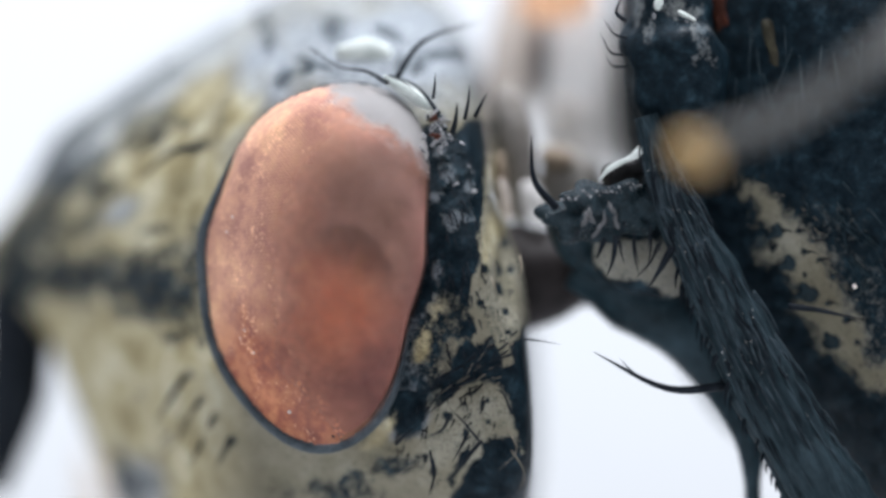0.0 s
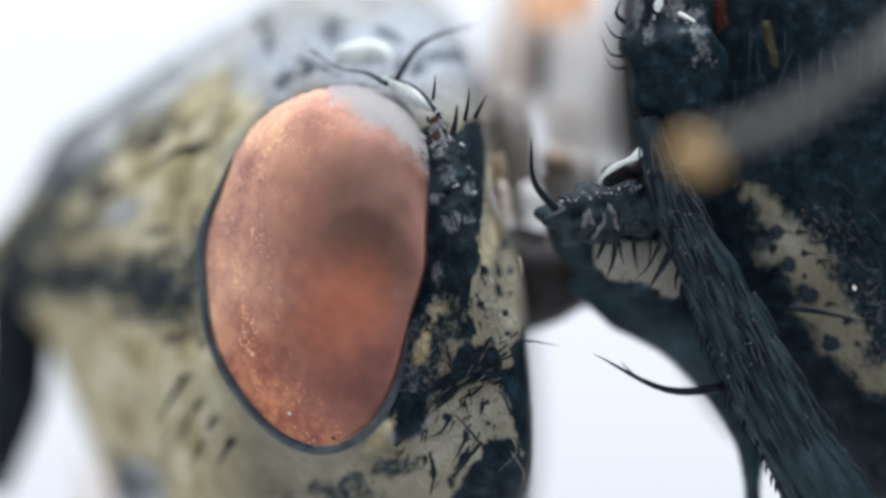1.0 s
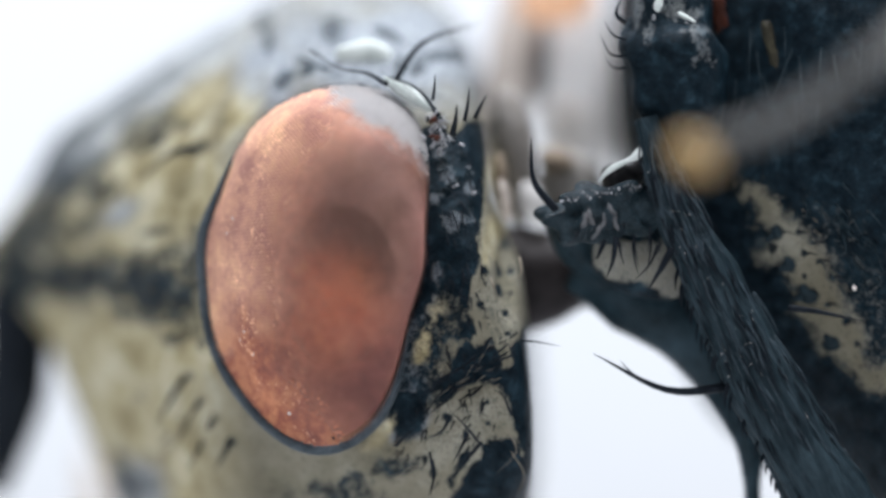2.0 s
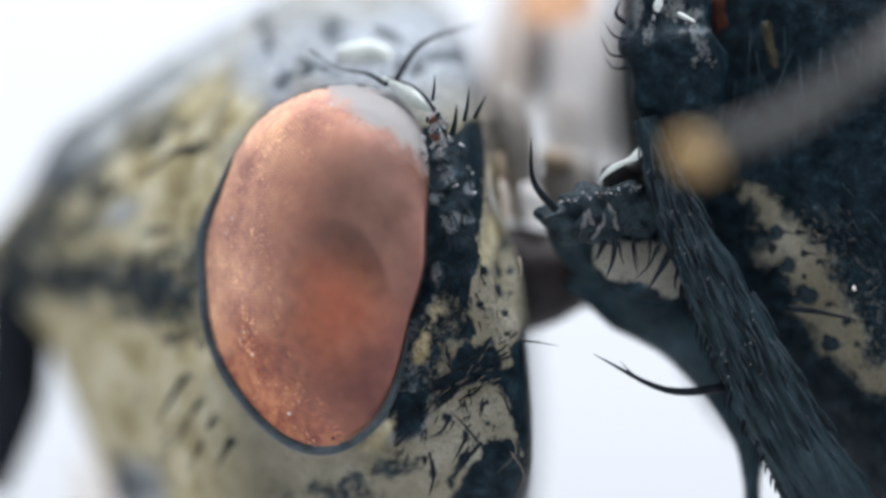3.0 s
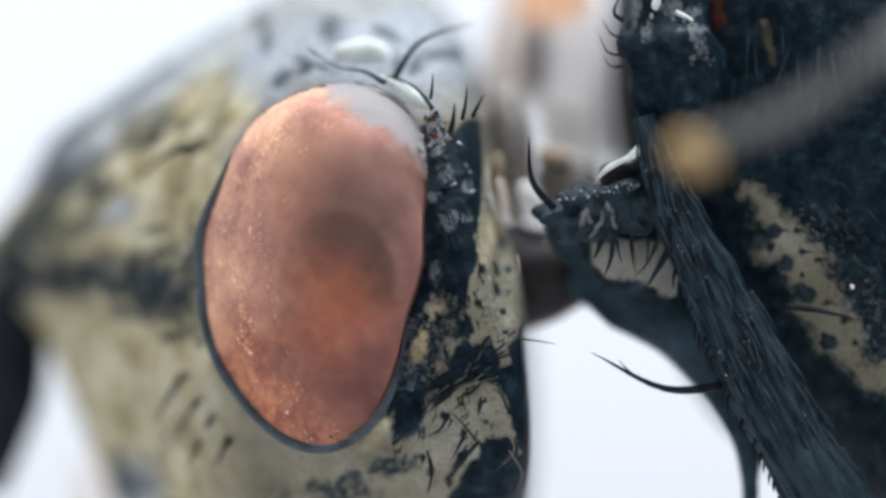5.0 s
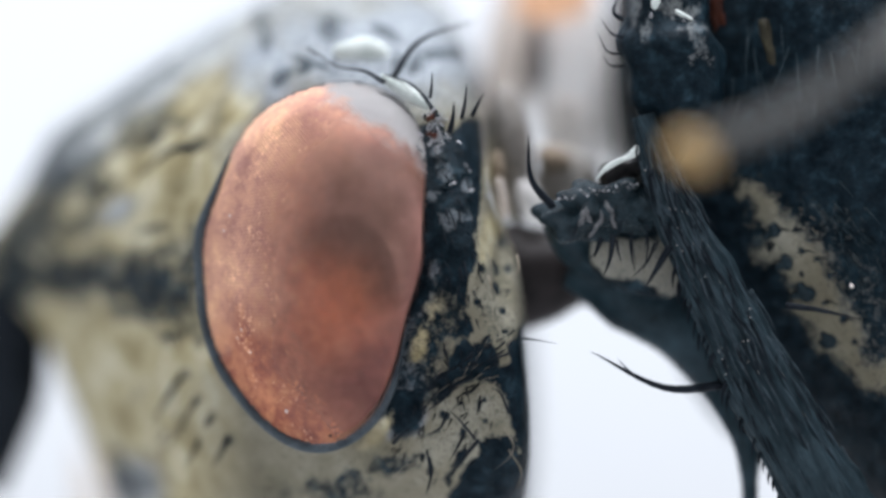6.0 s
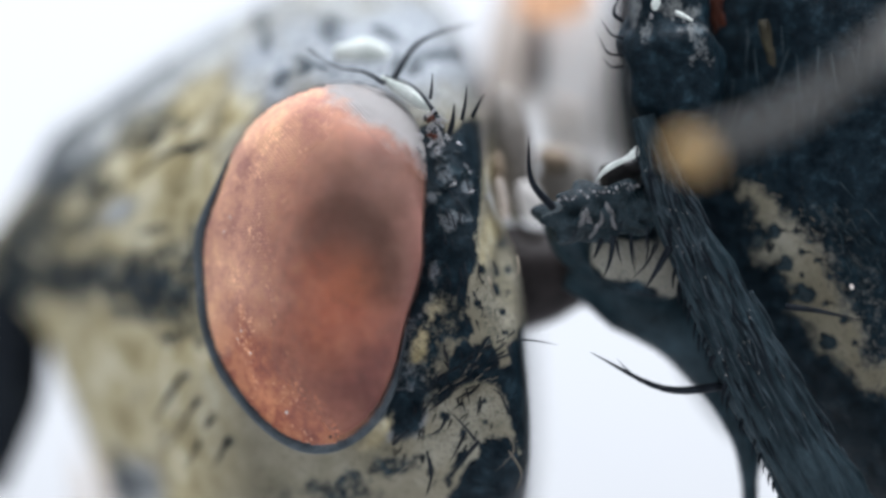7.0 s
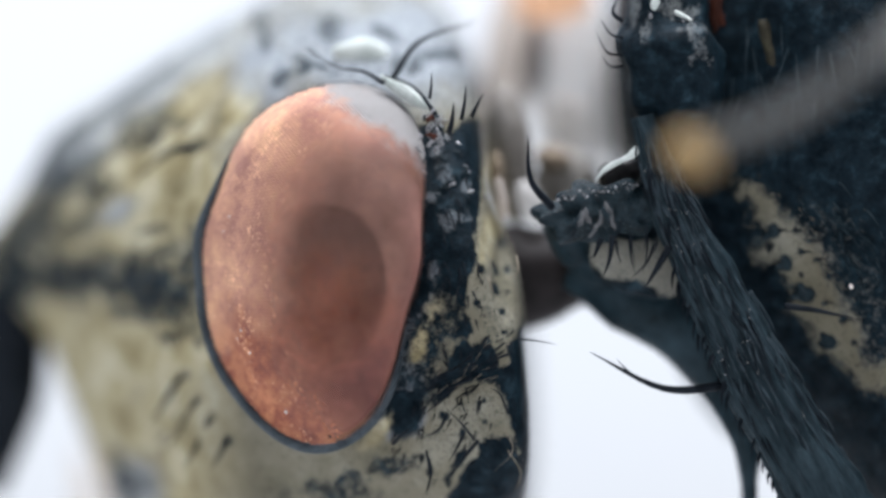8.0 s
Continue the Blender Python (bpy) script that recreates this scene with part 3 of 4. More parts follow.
    gold = patches(flank, gilt, 0.018, 9.0, 0.04)
    bare = np.maximum(gold, patches(flank, tawny, 0.02, 9.0, 0.03))
    dark = np.maximum(np.maximum(dark, 0.62 * slate), 0.70 * patches(flank, [murk], 0.04, 9.0, 0.06)) * (1 - 0.46 * bare)
    # Grey patches paint bluish reflections on the black band into its colour.
    band_sheen = stain(flank, [(0.05, 0.145, 0.07, 0.05, 20), (0.13, 0.15, 0.04, 0.035, 0), (0.02, 0.40, 0.045, 0.06, 10), (-0.02, 0.52, 0.06, 0.05, 0), (0.14, 0.33, 0.03, 0.05, -20), (-0.03, 0.28, 0.05, 0.03, 40), (-0.04, -0.12, 0.04, 0.06, 0)], 0.8, 9.0, 0.9)
    dark = dark * (1 - 0.42 * band_sheen)
    pattern[near, 1] = np.maximum(pattern[near, 1], band_sheen)
    pattern[near, 0] = np.maximum(pattern[near, 0], dark)
    pattern[near, 1] = np.maximum(pattern[near, 1], slate * (1 - bare))
    pattern[near, 2] = np.maximum(pattern[near, 2], 0.6 * gold)
    pattern[:, 0] = np.maximum(pattern[:, 0], 0.62 * stain(v, top, 0.5, 6.0, 1.1))
    pattern[near, 0] = np.maximum(pattern[near, 0], np.maximum(0.80 * patches(flank, face, 0.13, 6.0, 0.20), 0.42 * patches(flank, fade, 0.09, 5.0, 0.18)))
    pattern[:, 0] = np.maximum(pattern[:, 0], 0.66 * stain(v, fleck_rows + speckle, 0.6, 5.0, 1.2))
    pattern[:, 0] = np.maximum(pattern[:, 0], stain(v, dots, 0.6, 14.0, 0.7))
    pattern[:, 0] = np.maximum(pattern[:, 0], np.maximum(0.36 * stain(v, [(0.333, -0.177, 0.15, 0.39, 0)], 0.4, 5.0, 0.8), 0.28 * stain(v, [(0.168, -1.017, 0.36, 0.33, 0)], 0.4, 5.0, 0.8)))
    pattern[:, 1] *= 0.9
    pattern[:, 2] = np.maximum(0.8 * pattern[:, 2], 0.75 * np.clip((-1.0 - v[:, 0]) / 0.4, 0, 1)) * (1 - 0.9 * pattern[:, 1])
    ob = part("head", shape, DUSTED, fly, "head with tan dusting and black ragged blotches", pattern=pattern)
    return ob, surface(v, MIDLINE)


def facets():
    """Domed hexagonal lenses over the whole eye, crowding towards its border."""
    pitch, rise, turn, arch = 0.0200, 0.0022, 4, 1.05
    j, i = np.meshgrid(np.arange(-80, 81), np.arange(-70, 71), indexing="ij")
    x, y = pitch * (i + 0.5 * (j % 2)).ravel(), (pitch * 0.866 * j).ravel()
    g = math.radians(turn)
    x, y = x * math.cos(g) - y * math.sin(g), x * math.sin(g) + y * math.cos(g)
    inside = np.hypot(x, y) < 0.992 * eye_radius(np.arctan2(y, x))
    x, y = x[inside], y[inside]
    ring = [(math.cos(math.radians(60 * k + 30 + turn)), math.sin(math.radians(60 * k + 30 + turn))) for k in range(6)]
    offs = np.array([(0, 0, rise)] + [(0.36 * pitch * a, 0.36 * pitch * b, rise * 0.8) for a, b in ring] + [(0.577 * pitch * a, 0.577 * pitch * b, 0) for a, b in ring])
    v = np.stack([x[:, None] + offs[None, :, 0], y[:, None] + offs[None, :, 1], np.repeat(offs[None, :, 2], len(x), 0)], 2).reshape(-1, 3)
    faces = []
    for k in range(0, 13 * len(x), 13):
        for q in range(6):
            p = (q + 1) % 6
            faces.append((k, k + 1 + q, k + 1 + p))
            faces.append((k + 1 + q, k + 7 + q, k + 7 + p, k + 1 + p))
    edge = eye_radius(np.arctan2(v[:, 1], v[:, 0]))
    rho = np.minimum(np.hypot(v[:, 0], v[:, 1]) / edge, 1.0)
    squeeze = np.where(rho > 1e-6, np.sin(arch * rho) / math.sin(arch) / np.maximum(rho, 1e-6), arch / math.sin(arch))
    over = np.maximum(1.0, np.hypot(v[:, 0], v[:, 1]) / edge)
    v[:, :2] *= (squeeze / over)[:, None]
    e = 0.004
    h = eye_height(v[:, 0], v[:, 1])
    gx = (eye_height(v[:, 0] + e, v[:, 1]) - h) / e
    gy = (eye_height(v[:, 0], v[:, 1] + e) - h) / e
    gl = np.sqrt(1 + gx ** 2 + gy ** 2)
    return np.stack([v[:, 0] - gx / gl * v[:, 2], v[:, 1] - gy / gl * v[:, 2], h + v[:, 2] / gl], 1) + np.array(EYE), faces


def dome(scale, sink, rings=24, sides=64):
    verts, faces = [], []
    for i in range(rings + 1):
        for k in range(sides):
            g = 2 * math.pi * k / sides
            r = eye_radius(np.array(g)) * i / rings
            x, y = r * math.cos(g), r * math.sin(g)
            verts.append((x * scale, y * scale, float(eye_seat(x, y)) - sink))
    for i in range(rings):
        for k in range(sides):
            q = (k + 1) % sides
            faces.append((i * sides + k, i * sides + q, (i + 1) * sides + q, (i + 1) * sides + k))
    n = len(verts)
    verts += [(x, y, min(z - 0.1, -0.4)) for x, y, z in verts[rings * sides:]]
    for k in range(sides):
        q = (k + 1) % sides
        faces.append((rings * sides + k, rings * sides + q, n + q, n + k))
    faces.append(tuple(n + k for k in range(sides)))
    return np.array(verts) + np.array(EYE), faces


def margin():
    sides, n, verts, faces = 10, 120, [], []
    for i in range(n):
        g = 2 * math.pi * i / n
        s = min(1.0, max(0.0, (math.cos(g - 3.95) + 0.35) / 0.8))
        r = 0.0012 + 0.027 * s * s * (3 - 2 * s) + s * (0.0012 * math.sin(5 * g) + 0.001 * math.sin(11 * g + 1))
        R = float(eye_radius(np.array(g))) + r * 0.75
        z = min(float(eye_seat(R * math.cos(g), R * math.sin(g))), -0.03) - 0.005 - 0.09 * (1 - s)
        for k in range(sides):
            a = 2 * math.pi * k / sides
            rr = R + r * math.cos(a)
            verts.append((rr * math.cos(g), rr * math.sin(g), z + 1.3 * r * math.sin(a)))
    for i in range(n):
        for k in range(sides):
            a, b, q = i * sides, (i + 1) % n * sides, (k + 1) % sides
            faces.append((a + k, b + k, b + q, a + q))
    return np.array(verts) + np.array(EYE), faces


head_part, head_w = head()


def compound_eye():
    """The faceted skin of the eye; it is clear over the swollen middle, grainy in front, and painted grey at the top
    for reflected sky.
    """
    shape = facets()
    v = shape[0]
    x, y = v[:, 0] - EYE[0] - 0.2, v[:, 1] - EYE[1] - 0.05
    row = np.where(v[:, 0] - EYE[0] > -0.2, 0, 1)
    border = np.where(row == 0, np.tile([0.0] + [0.7, 0.35, 0.35] * 2 + [1.0, 0.5, 0.5] * 2, len(x) // 13), np.tile([0.0] + [0.4, 0.4, 0.62] * 2 + [0.55, 0.55, 1.0] * 2, len(x) // 13))
    grains = np.clip((np.hypot(x / 0.50, (y + 0.10) / 0.86) - 0.55) * 1.5, 0, 1) * np.clip((0.12 - x) / 0.3, 0, 1)
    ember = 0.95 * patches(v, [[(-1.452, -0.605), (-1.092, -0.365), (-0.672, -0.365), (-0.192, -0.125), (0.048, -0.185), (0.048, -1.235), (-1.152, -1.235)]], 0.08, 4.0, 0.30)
    # Grey zone painted where the top of the eye mirrors the sky.
    sky_glare = patches(v, [[(-0.636, 0.955), (-0.432, 0.985), (-0.192, 0.925), (0.018, 0.715), (0.018, 0.325), (-0.132, 0.445), (-0.207, 0.541), (-0.312, 0.601), (-0.417, 0.637), (-0.486, 0.715), (-0.582, 0.769)]], 0.05, 9.0, 0.10)
    return part("compound_eye", shape, CORNEA, fly, "brick-red compound eye with fine hexagonal facets", pattern=np.stack([grains, border, sky_glare, ember], 1), turn=False)


eye = compound_eye()
part("eye_margin", margin(), RIM, eye, "dark blue-grey rim round the eye")


def eye_pigment():
    shape = dome(0.97, 0.36, 44, 110)
    v = shape[0]
    # Brown and plum paint the eye's shaded right side and bottom into its colour.
    shade_brown = patches(v, [[(-0.672, 0.505), (-0.222, 0.565), (0.02, 0.415), (0.02, -0.365), (-0.252, -0.395), (-0.402, -0.095), (-0.732, 0.025)]], 0.10, 3.0, 0.30)
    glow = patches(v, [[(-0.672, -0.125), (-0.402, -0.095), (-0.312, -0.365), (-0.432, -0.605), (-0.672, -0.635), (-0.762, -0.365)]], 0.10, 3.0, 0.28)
    shade_plum = np.maximum(patches(v, [[(-0.732, -0.665), (-0.252, -0.485), (-0.192, -1.085), (-0.552, -1.085), (-0.762, -0.845)]], 0.08, 3.0, 0.26), 0.8 * patches(v, [[(-0.168, 0.325), (0.138, 0.415), (0.138, -0.785), (-0.372, -0.965), (-0.282, -0.545), (-0.207, -0.245)]], 0.05, 3.0, 0.22))
    part("eye_pigment", shape, PIGMENT, eye, "mottled orange-red pigment inside the eye, with shade painted right and below", pattern=np.stack([shade_brown, glow, shade_plum, np.ones(len(v))], 1))


eye_pigment()


def cloud(u, v, ru, rv, gap, name, mat, label):
    """A thin lens of pigment that lies along the slant of the eye, under its facets."""
    cx, cy = u - EYE[0], v - EYE[1]
    rings, sides, verts, faces, fade = 14, 48, [], [], []
    for side in (0, 1):
        for i in range(rings + 1):
            for k in range(sides):
                g, q = 2 * math.pi * k / sides, i / rings
                x, y = cx + ru * q * math.cos(g), cy + rv * q * math.sin(g)
                rho = math.hypot(x, y) / float(eye_radius(np.array(math.atan2(y, x))))
                fade.append(min(1.0, max(0.0, (0.98 - rho) / 0.25)))
                verts.append((x + EYE[0], y + EYE[1], 0.09 + 0.68 * x - gap - side * 0.012 * (1 - q * q)))
    n = (rings + 1) * sides
    for o in (0, n):
        for i in range(rings):
            for k in range(sides):
                p = (k + 1) % sides
                faces.append((o + i * sides + k, o + i * sides + p, o + (i + 1) * sides + p, o + (i + 1) * sides + k))
    return part(name, (np.array(verts), faces), mat, eye, label, pattern=np.stack([fade, fade, fade, np.ones(len(fade))], 1), origin=(u, v, 0.09 + 0.68 * cx - gap))


def clouds():
    rows = [("orange_pigment", (-0.50, -0.36, 0), 0.32, 0.44, 0.20, (0.52, 0.17, 0.085), (0.76, 0.29, 0.14), 0.45, "glowing orange pigment patch"),
            ("dark_pigment", (-0.38, 0.13, 0), 0.40, 0.56, 0.18, (0.10, 0.075, 0.066), (0.19, 0.14, 0.12), 0.28, "dark pigment patch")]
    out = []
    for name, at, ru, rv, gap, dark, light, dense, label in rows:
        mat = cloud_material(name, dark, light, (ru, rv), dense)
        out.append(cloud(at[0], at[1], ru, rv, gap, name, mat, label))
    return out


ORANGE, DARK = clouds()


def eye_dust():
    for u, v, r, mat in ((-0.816, -0.872, 0.0085, SPECK), (-1.119, 0.163, 0.006, SPECK), (-1.152, 0.085, 0.005, SPECK), (-1.056, -0.44, 0.006, SPECK), (-1.077, -0.485, 0.005, SPECK), (-1.008, -0.56, 0.006, SPECK), (-0.582, -1.0, 0.008, BRISTLE)):
        w = float(eye_height(np.array(u - EYE[0]), np.array(v - EYE[1])))
        part("dust_grain", lump((u, v, w + r * 0.4), r * 1.1, r * 1.2, r * 0.8, 30, 0.4, 60, 6, 9), mat, eye)


eye_dust()

# ---- thorax and legs ----
def thorax():
    stations = [
        (0.942, 1.383, 0.873, -1.1), (0.966, 1.593, 0.588, -0.75), (1.038, 1.863, 0.183, -0.5), (1.158, 2.103, -0.297, -0.42),
        (1.398, 2.343, -0.747, -0.34), (1.578, 2.493, -0.987, -0.28), (1.848, 2.673, -1.227, -0.16), (2.352, 2.883, -1.857, -0.06),
        (3.048, 3.033, -2.427, 0.1), (3.948, 2.883, -2.427, 0.05), (4.548, 2.223, -1.977, -0.3), (4.848, 1.323, -1.377, -1.0)]
    shape = loft(stations, -1.9, 2.6, 380, 300, 40, 0.035)
    v = shape[0]
    stripe = [(1.563, 0.361), (1.683, 0.340), (1.848, 0.160), (1.968, 0.040), (2.073, -0.110), (2.142, -0.320), (2.223, -0.365), (2.268, -0.605), (2.352, -0.605), (2.418, -0.605), (2.418, -0.755), (2.268, -0.770), (2.148, -0.620), (1.998, -0.521), (1.968, -0.419), (1.863, -0.326), (1.974, -0.251), (1.848, -0.200), (1.803, -0.125), (1.854, -0.059), (1.728, -0.101), (1.674, -0.011), (1.764, 0.085), (1.662, 0.139), (1.668, 0.235), (1.584, 0.265)]
    # The bluish sheen beside the stripe is put into the colour.
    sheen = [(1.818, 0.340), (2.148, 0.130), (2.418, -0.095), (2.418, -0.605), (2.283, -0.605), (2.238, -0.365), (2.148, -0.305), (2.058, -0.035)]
    grey = [(2.088, 0.033, 0.186, 0.186, -40), (2.238, -0.177, 0.12, 0.27, 20), (1.398, 1.083, 0.09, 0.18, 10)]
    dots = [(1.893, 0.087, 0.024, 0.018, 0), (1.923, -0.021, 0.027, 0.024, 0), (1.998, -0.063, 0.021, 0.018, 0), (1.842, -0.087, 0.054, 0.042, 0), (1.758, 0.003, 0.042, 0.042, 0), (2.073, -0.153, 0.021, 0.018, 0), (1.968, -0.237, 0.048, 0.036, 0),
            (1.803, 0.093, 0.021, 0.018, 0), (2.052, -0.297, 0.024, 0.021, 0), (1.923, -0.147, 0.018, 0.015, 0), (2.148, -0.387, 0.03, 0.03, 0), (2.208, -0.507, 0.024, 0.024, 0)]
    rust = [(1.494, 1.227, 0.042, 0.102, 0), (1.764, 1.038, 0.042, 0.165, 15)]
    near = v[:, 2] > -1.9
    light, gloss = np.zeros(len(v)), np.zeros(len(v))
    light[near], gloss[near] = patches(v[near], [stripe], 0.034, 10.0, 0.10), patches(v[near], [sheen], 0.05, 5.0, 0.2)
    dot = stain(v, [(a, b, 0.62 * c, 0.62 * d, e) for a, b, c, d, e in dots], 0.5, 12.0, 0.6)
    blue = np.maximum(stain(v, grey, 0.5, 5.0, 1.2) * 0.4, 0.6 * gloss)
    black = np.clip(0.96 - 0.78 * light - blue * 0.33 + dot, 0, 1)
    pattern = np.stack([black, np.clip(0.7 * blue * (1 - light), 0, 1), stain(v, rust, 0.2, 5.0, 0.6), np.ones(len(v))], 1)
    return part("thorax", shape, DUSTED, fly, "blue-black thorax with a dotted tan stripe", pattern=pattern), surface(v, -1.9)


thorax_part, thorax_w = thorax()


def shoulder():
    shape = lump((1.243, 0.981, -0.2), 0.258, 0.48, 0.26, 4, 0.3, 5, 90, 120)
    v = shape[0]
    worn = stain(v, [(1.218, 1.305, 0.072, 0.078, 0), (1.326, 1.251, 0.054, 0.036, 20), (1.032, 1.251, 0.036, 0.09, 0), (1.383, 1.083, 0.066, 0.108, 20), (1.323, 0.993, 0.042, 0.066, 0), (1.098, 1.143, 0.036, 0.072, 0), (1.263, 1.143, 0.03, 0.042, 0)], 0.9, 9.0, 0.7)
    pattern = np.stack([1 - 0.42 * worn, np.full(len(v), 0.6), 0 * worn, np.ones(len(v))], 1)
    part("shoulder_lobe", shape, DUSTED, thorax_part, "black shoulder lobe with pale worn patches on top", pattern=pattern)


shoulder()
# Pale lumps stand in for bright glints on top of the shoulder.
for at, ru, rv, g, mat, name in (((1.152, 1.305, 0), 0.028, 0.058, 15, IVORY, "white_glint"), ((1.305, 1.225, 0), 0.045, 0.017, -30, IVORY, "white_glint"), ((1.122, 1.233, 0), 0.012, 0.024, 10, SHEEN, "small_glint"), ((1.296, 1.197, 0), 0.018, 0.012, -40, SHEEN, "small_glint")):
    part(name, lump(at, ru, rv, 0.014, g, 1.2, 14, 14, 20), mat, thorax_part)
part("neck", tube([(0.293, -0.195, -1), (0.491, -0.149, -0.95), (0.81, -0.134, -0.9), (1.206, -0.362, -0.9)], [0.324, 0.27, 0.186, 0.12], 24, 10, 0.2), NECK, fly, "dark brown neck")
part("fore_coxa", tube([(0.715, -0.095, -0.6), (1.018, -0.27, -0.6), (1.316, -0.45, -0.6), (1.50, -0.72, -0.6), (1.63, -1.0, -0.5), (1.655, -1.25, -0.5), (1.665, -1.55, -0.6)], [0.12, 0.18, 0.168, 0.126, 0.085, 0.045, 0.04], 24, 10, 0.15), BLACK, fly, "blue-black fore coxa")
part("neck_sclerite", lump((0.707, 0.015, -0.42), 0.264, 0.09, 0.12, -52, 0.4, 5), BLACK, fly, "black neck sclerite")


def neck_plate():
    shape = lump((1.059, -0.063, -0.32), 0.276, 0.198, 0.16, -22, 0.15, 5, 60, 80)
    v = shape[0]
    dark = stain(v, [(0.948, 0.123, 0.33, 0.066, -5), (0.828, -0.237, 0.21, 0.12, -30), (1.098, -0.297, 0.33, 0.108, -28), (1.293, 0.003, 0.054, 0.18, 20)], 0.5, 7.0, 0.6)
    pattern = np.stack([np.maximum(dark, 0.27), np.full(len(v), 0.2), 0 * dark, np.ones(len(v))], 1)
    part("neck_plate", shape, DUSTED, fly, "tan neck plate with black hairs", pattern=pattern)


neck_plate()
part("propleuron", lump((0.877, 0.189, -0.1), 0.312, 0.141, 0.13, 8, 0.6, 10, 60, 90), GLINT, fly, "wet-looking black plate fringed with bristles")
leg = part("fore_leg", tube([(1.08, 0.70, -0.05), (1.19, 0.315, -0.04), (1.41, -0.137, -0.04), (1.664, -0.647, -0.04), (1.965, -1.187, -0.02), (2.358, -1.857, 0), (2.898, -3.177, 0)],
                            [0.062, 0.095, 0.148, 0.182, 0.20, 0.225, 0.22], 72, 20, 0.12, 0.7, 6, 13), RIDGED, fly, "black ridged fore leg with short spines")
part("fore_tibia", tube([(2.898, -3.147, 0), (2.723, -5.286, -0.1), (2.577, -7.402, -0.2), (2.458, -9.019, -0.25)], [0.21, 0.165, 0.12, 0.075], 12, 6), BLACK, leg)


# ---- pale things behind the neck, the antenna and the raised leg ----
def behind():
    part("pronotal_lobe", lump((0.735, 0.90, -2.38), 0.27, 0.60, 0.2, 4), PALE, fly, "pale beige pronotal lobe")
    part("pronotal_lobe", lump((0.71, 0.66, -2.2), 0.13, 0.16, 0.15, 10), PALE, fly, "white swelling of the pronotal lobe")
    part("pronotal_lobe", lump((0.925, 0.78, -2.0), 0.075, 0.33, 0.12, 2), PALE, fly, "pale edge of the pronotal lobe")
    part("pronotal_fold", lump((0.361, 0.998, -2.21), 0.126, 0.6, 0.3, -6), BEIGE, fly, "beige pronotal fold")
    part("pronotal_crease", lump((0.53, 1.027, -2.04), 0.054, 0.225, 0.1, -3), CREASE, fly, "grey crease beside the pale lobe")
    part("occipital_fold", lump((0.312, 0.38, -0.7), 0.033, 0.13, 0.08, 4), DULL, fly, "dull amber fold behind the head")
    part("occipital_fold", lump((0.333, 0.262, -0.6), 0.032, 0.11, 0.07, 12), BEIGE, fly, "cream fold behind the head")
    part("occipital_fold", lump((0.385, 0.52, -1.1), 0.105, 0.36, 0.14, 8, 0.2), FOLD, fly, "grey fold behind the head")
    part("peach_lobe", lump((0.624, 1.368, -2.04), 0.225, 0.126, 0.25, 8), PEACH, fly, "peach-coloured lobe")
    part("neck_membrane", lump((0.693, 0.325, -1.33), 0.198, 0.21, 0.2, 10), MEMBRANE, fly, "pale neck membrane")
    part("neck_membrane", lump((0.49, 0.231, -0.85), 0.072, 0.132, 0.1, 20), PALE, fly, "pale neck membrane")
    part("neck_sclerite", lump((0.615, 0.477, -1.19), 0.108, 0.066, 0.12, -15), DULL, fly, "brown neck sclerite")


behind()
antenna = part("antenna", tube([(-2.351, 0.003, -2.2), (-2.339, -0.308, -2.2), (-2.364, -0.805, -2.2), (-2.469, -1.334, -2.2)], [0.15, 0.185, 0.18, 0.07], 20, 10), BRISTLE, fly, "black antenna")
part("palp", tube([(-1.99, -1.13, -3.4), (-1.955, -1.35, -3.4), (-1.98, -1.645, -3.4)], [0.04, 0.075, 0.09], 16, 8), BEIGE, fly, "peach-coloured palp")
raised = part("raised_leg", tube([(1.328, 0.539, 3), (1.585, 0.601, 3), (1.87, 0.744, 3), (2.234, 0.995, 3), (2.799, 1.336, 2.04), (3.627, 1.316, 0.34)], [0.058, 0.060, 0.062, 0.070, 0.125, 0.17], 20, 10), GREY, fly, "slender grey leg raised before the thorax")
part("knob", lump((1.265, 0.478, 3), 0.128, 0.085, 0.115, -35, 0.3), AMBER, raised, "amber knob")


def bristles(parent, rows, name="bristle", mat=None):
    for a, b, c, r in rows:
        part(name, bristle(a, b, c, r), mat or BRISTLE, parent)


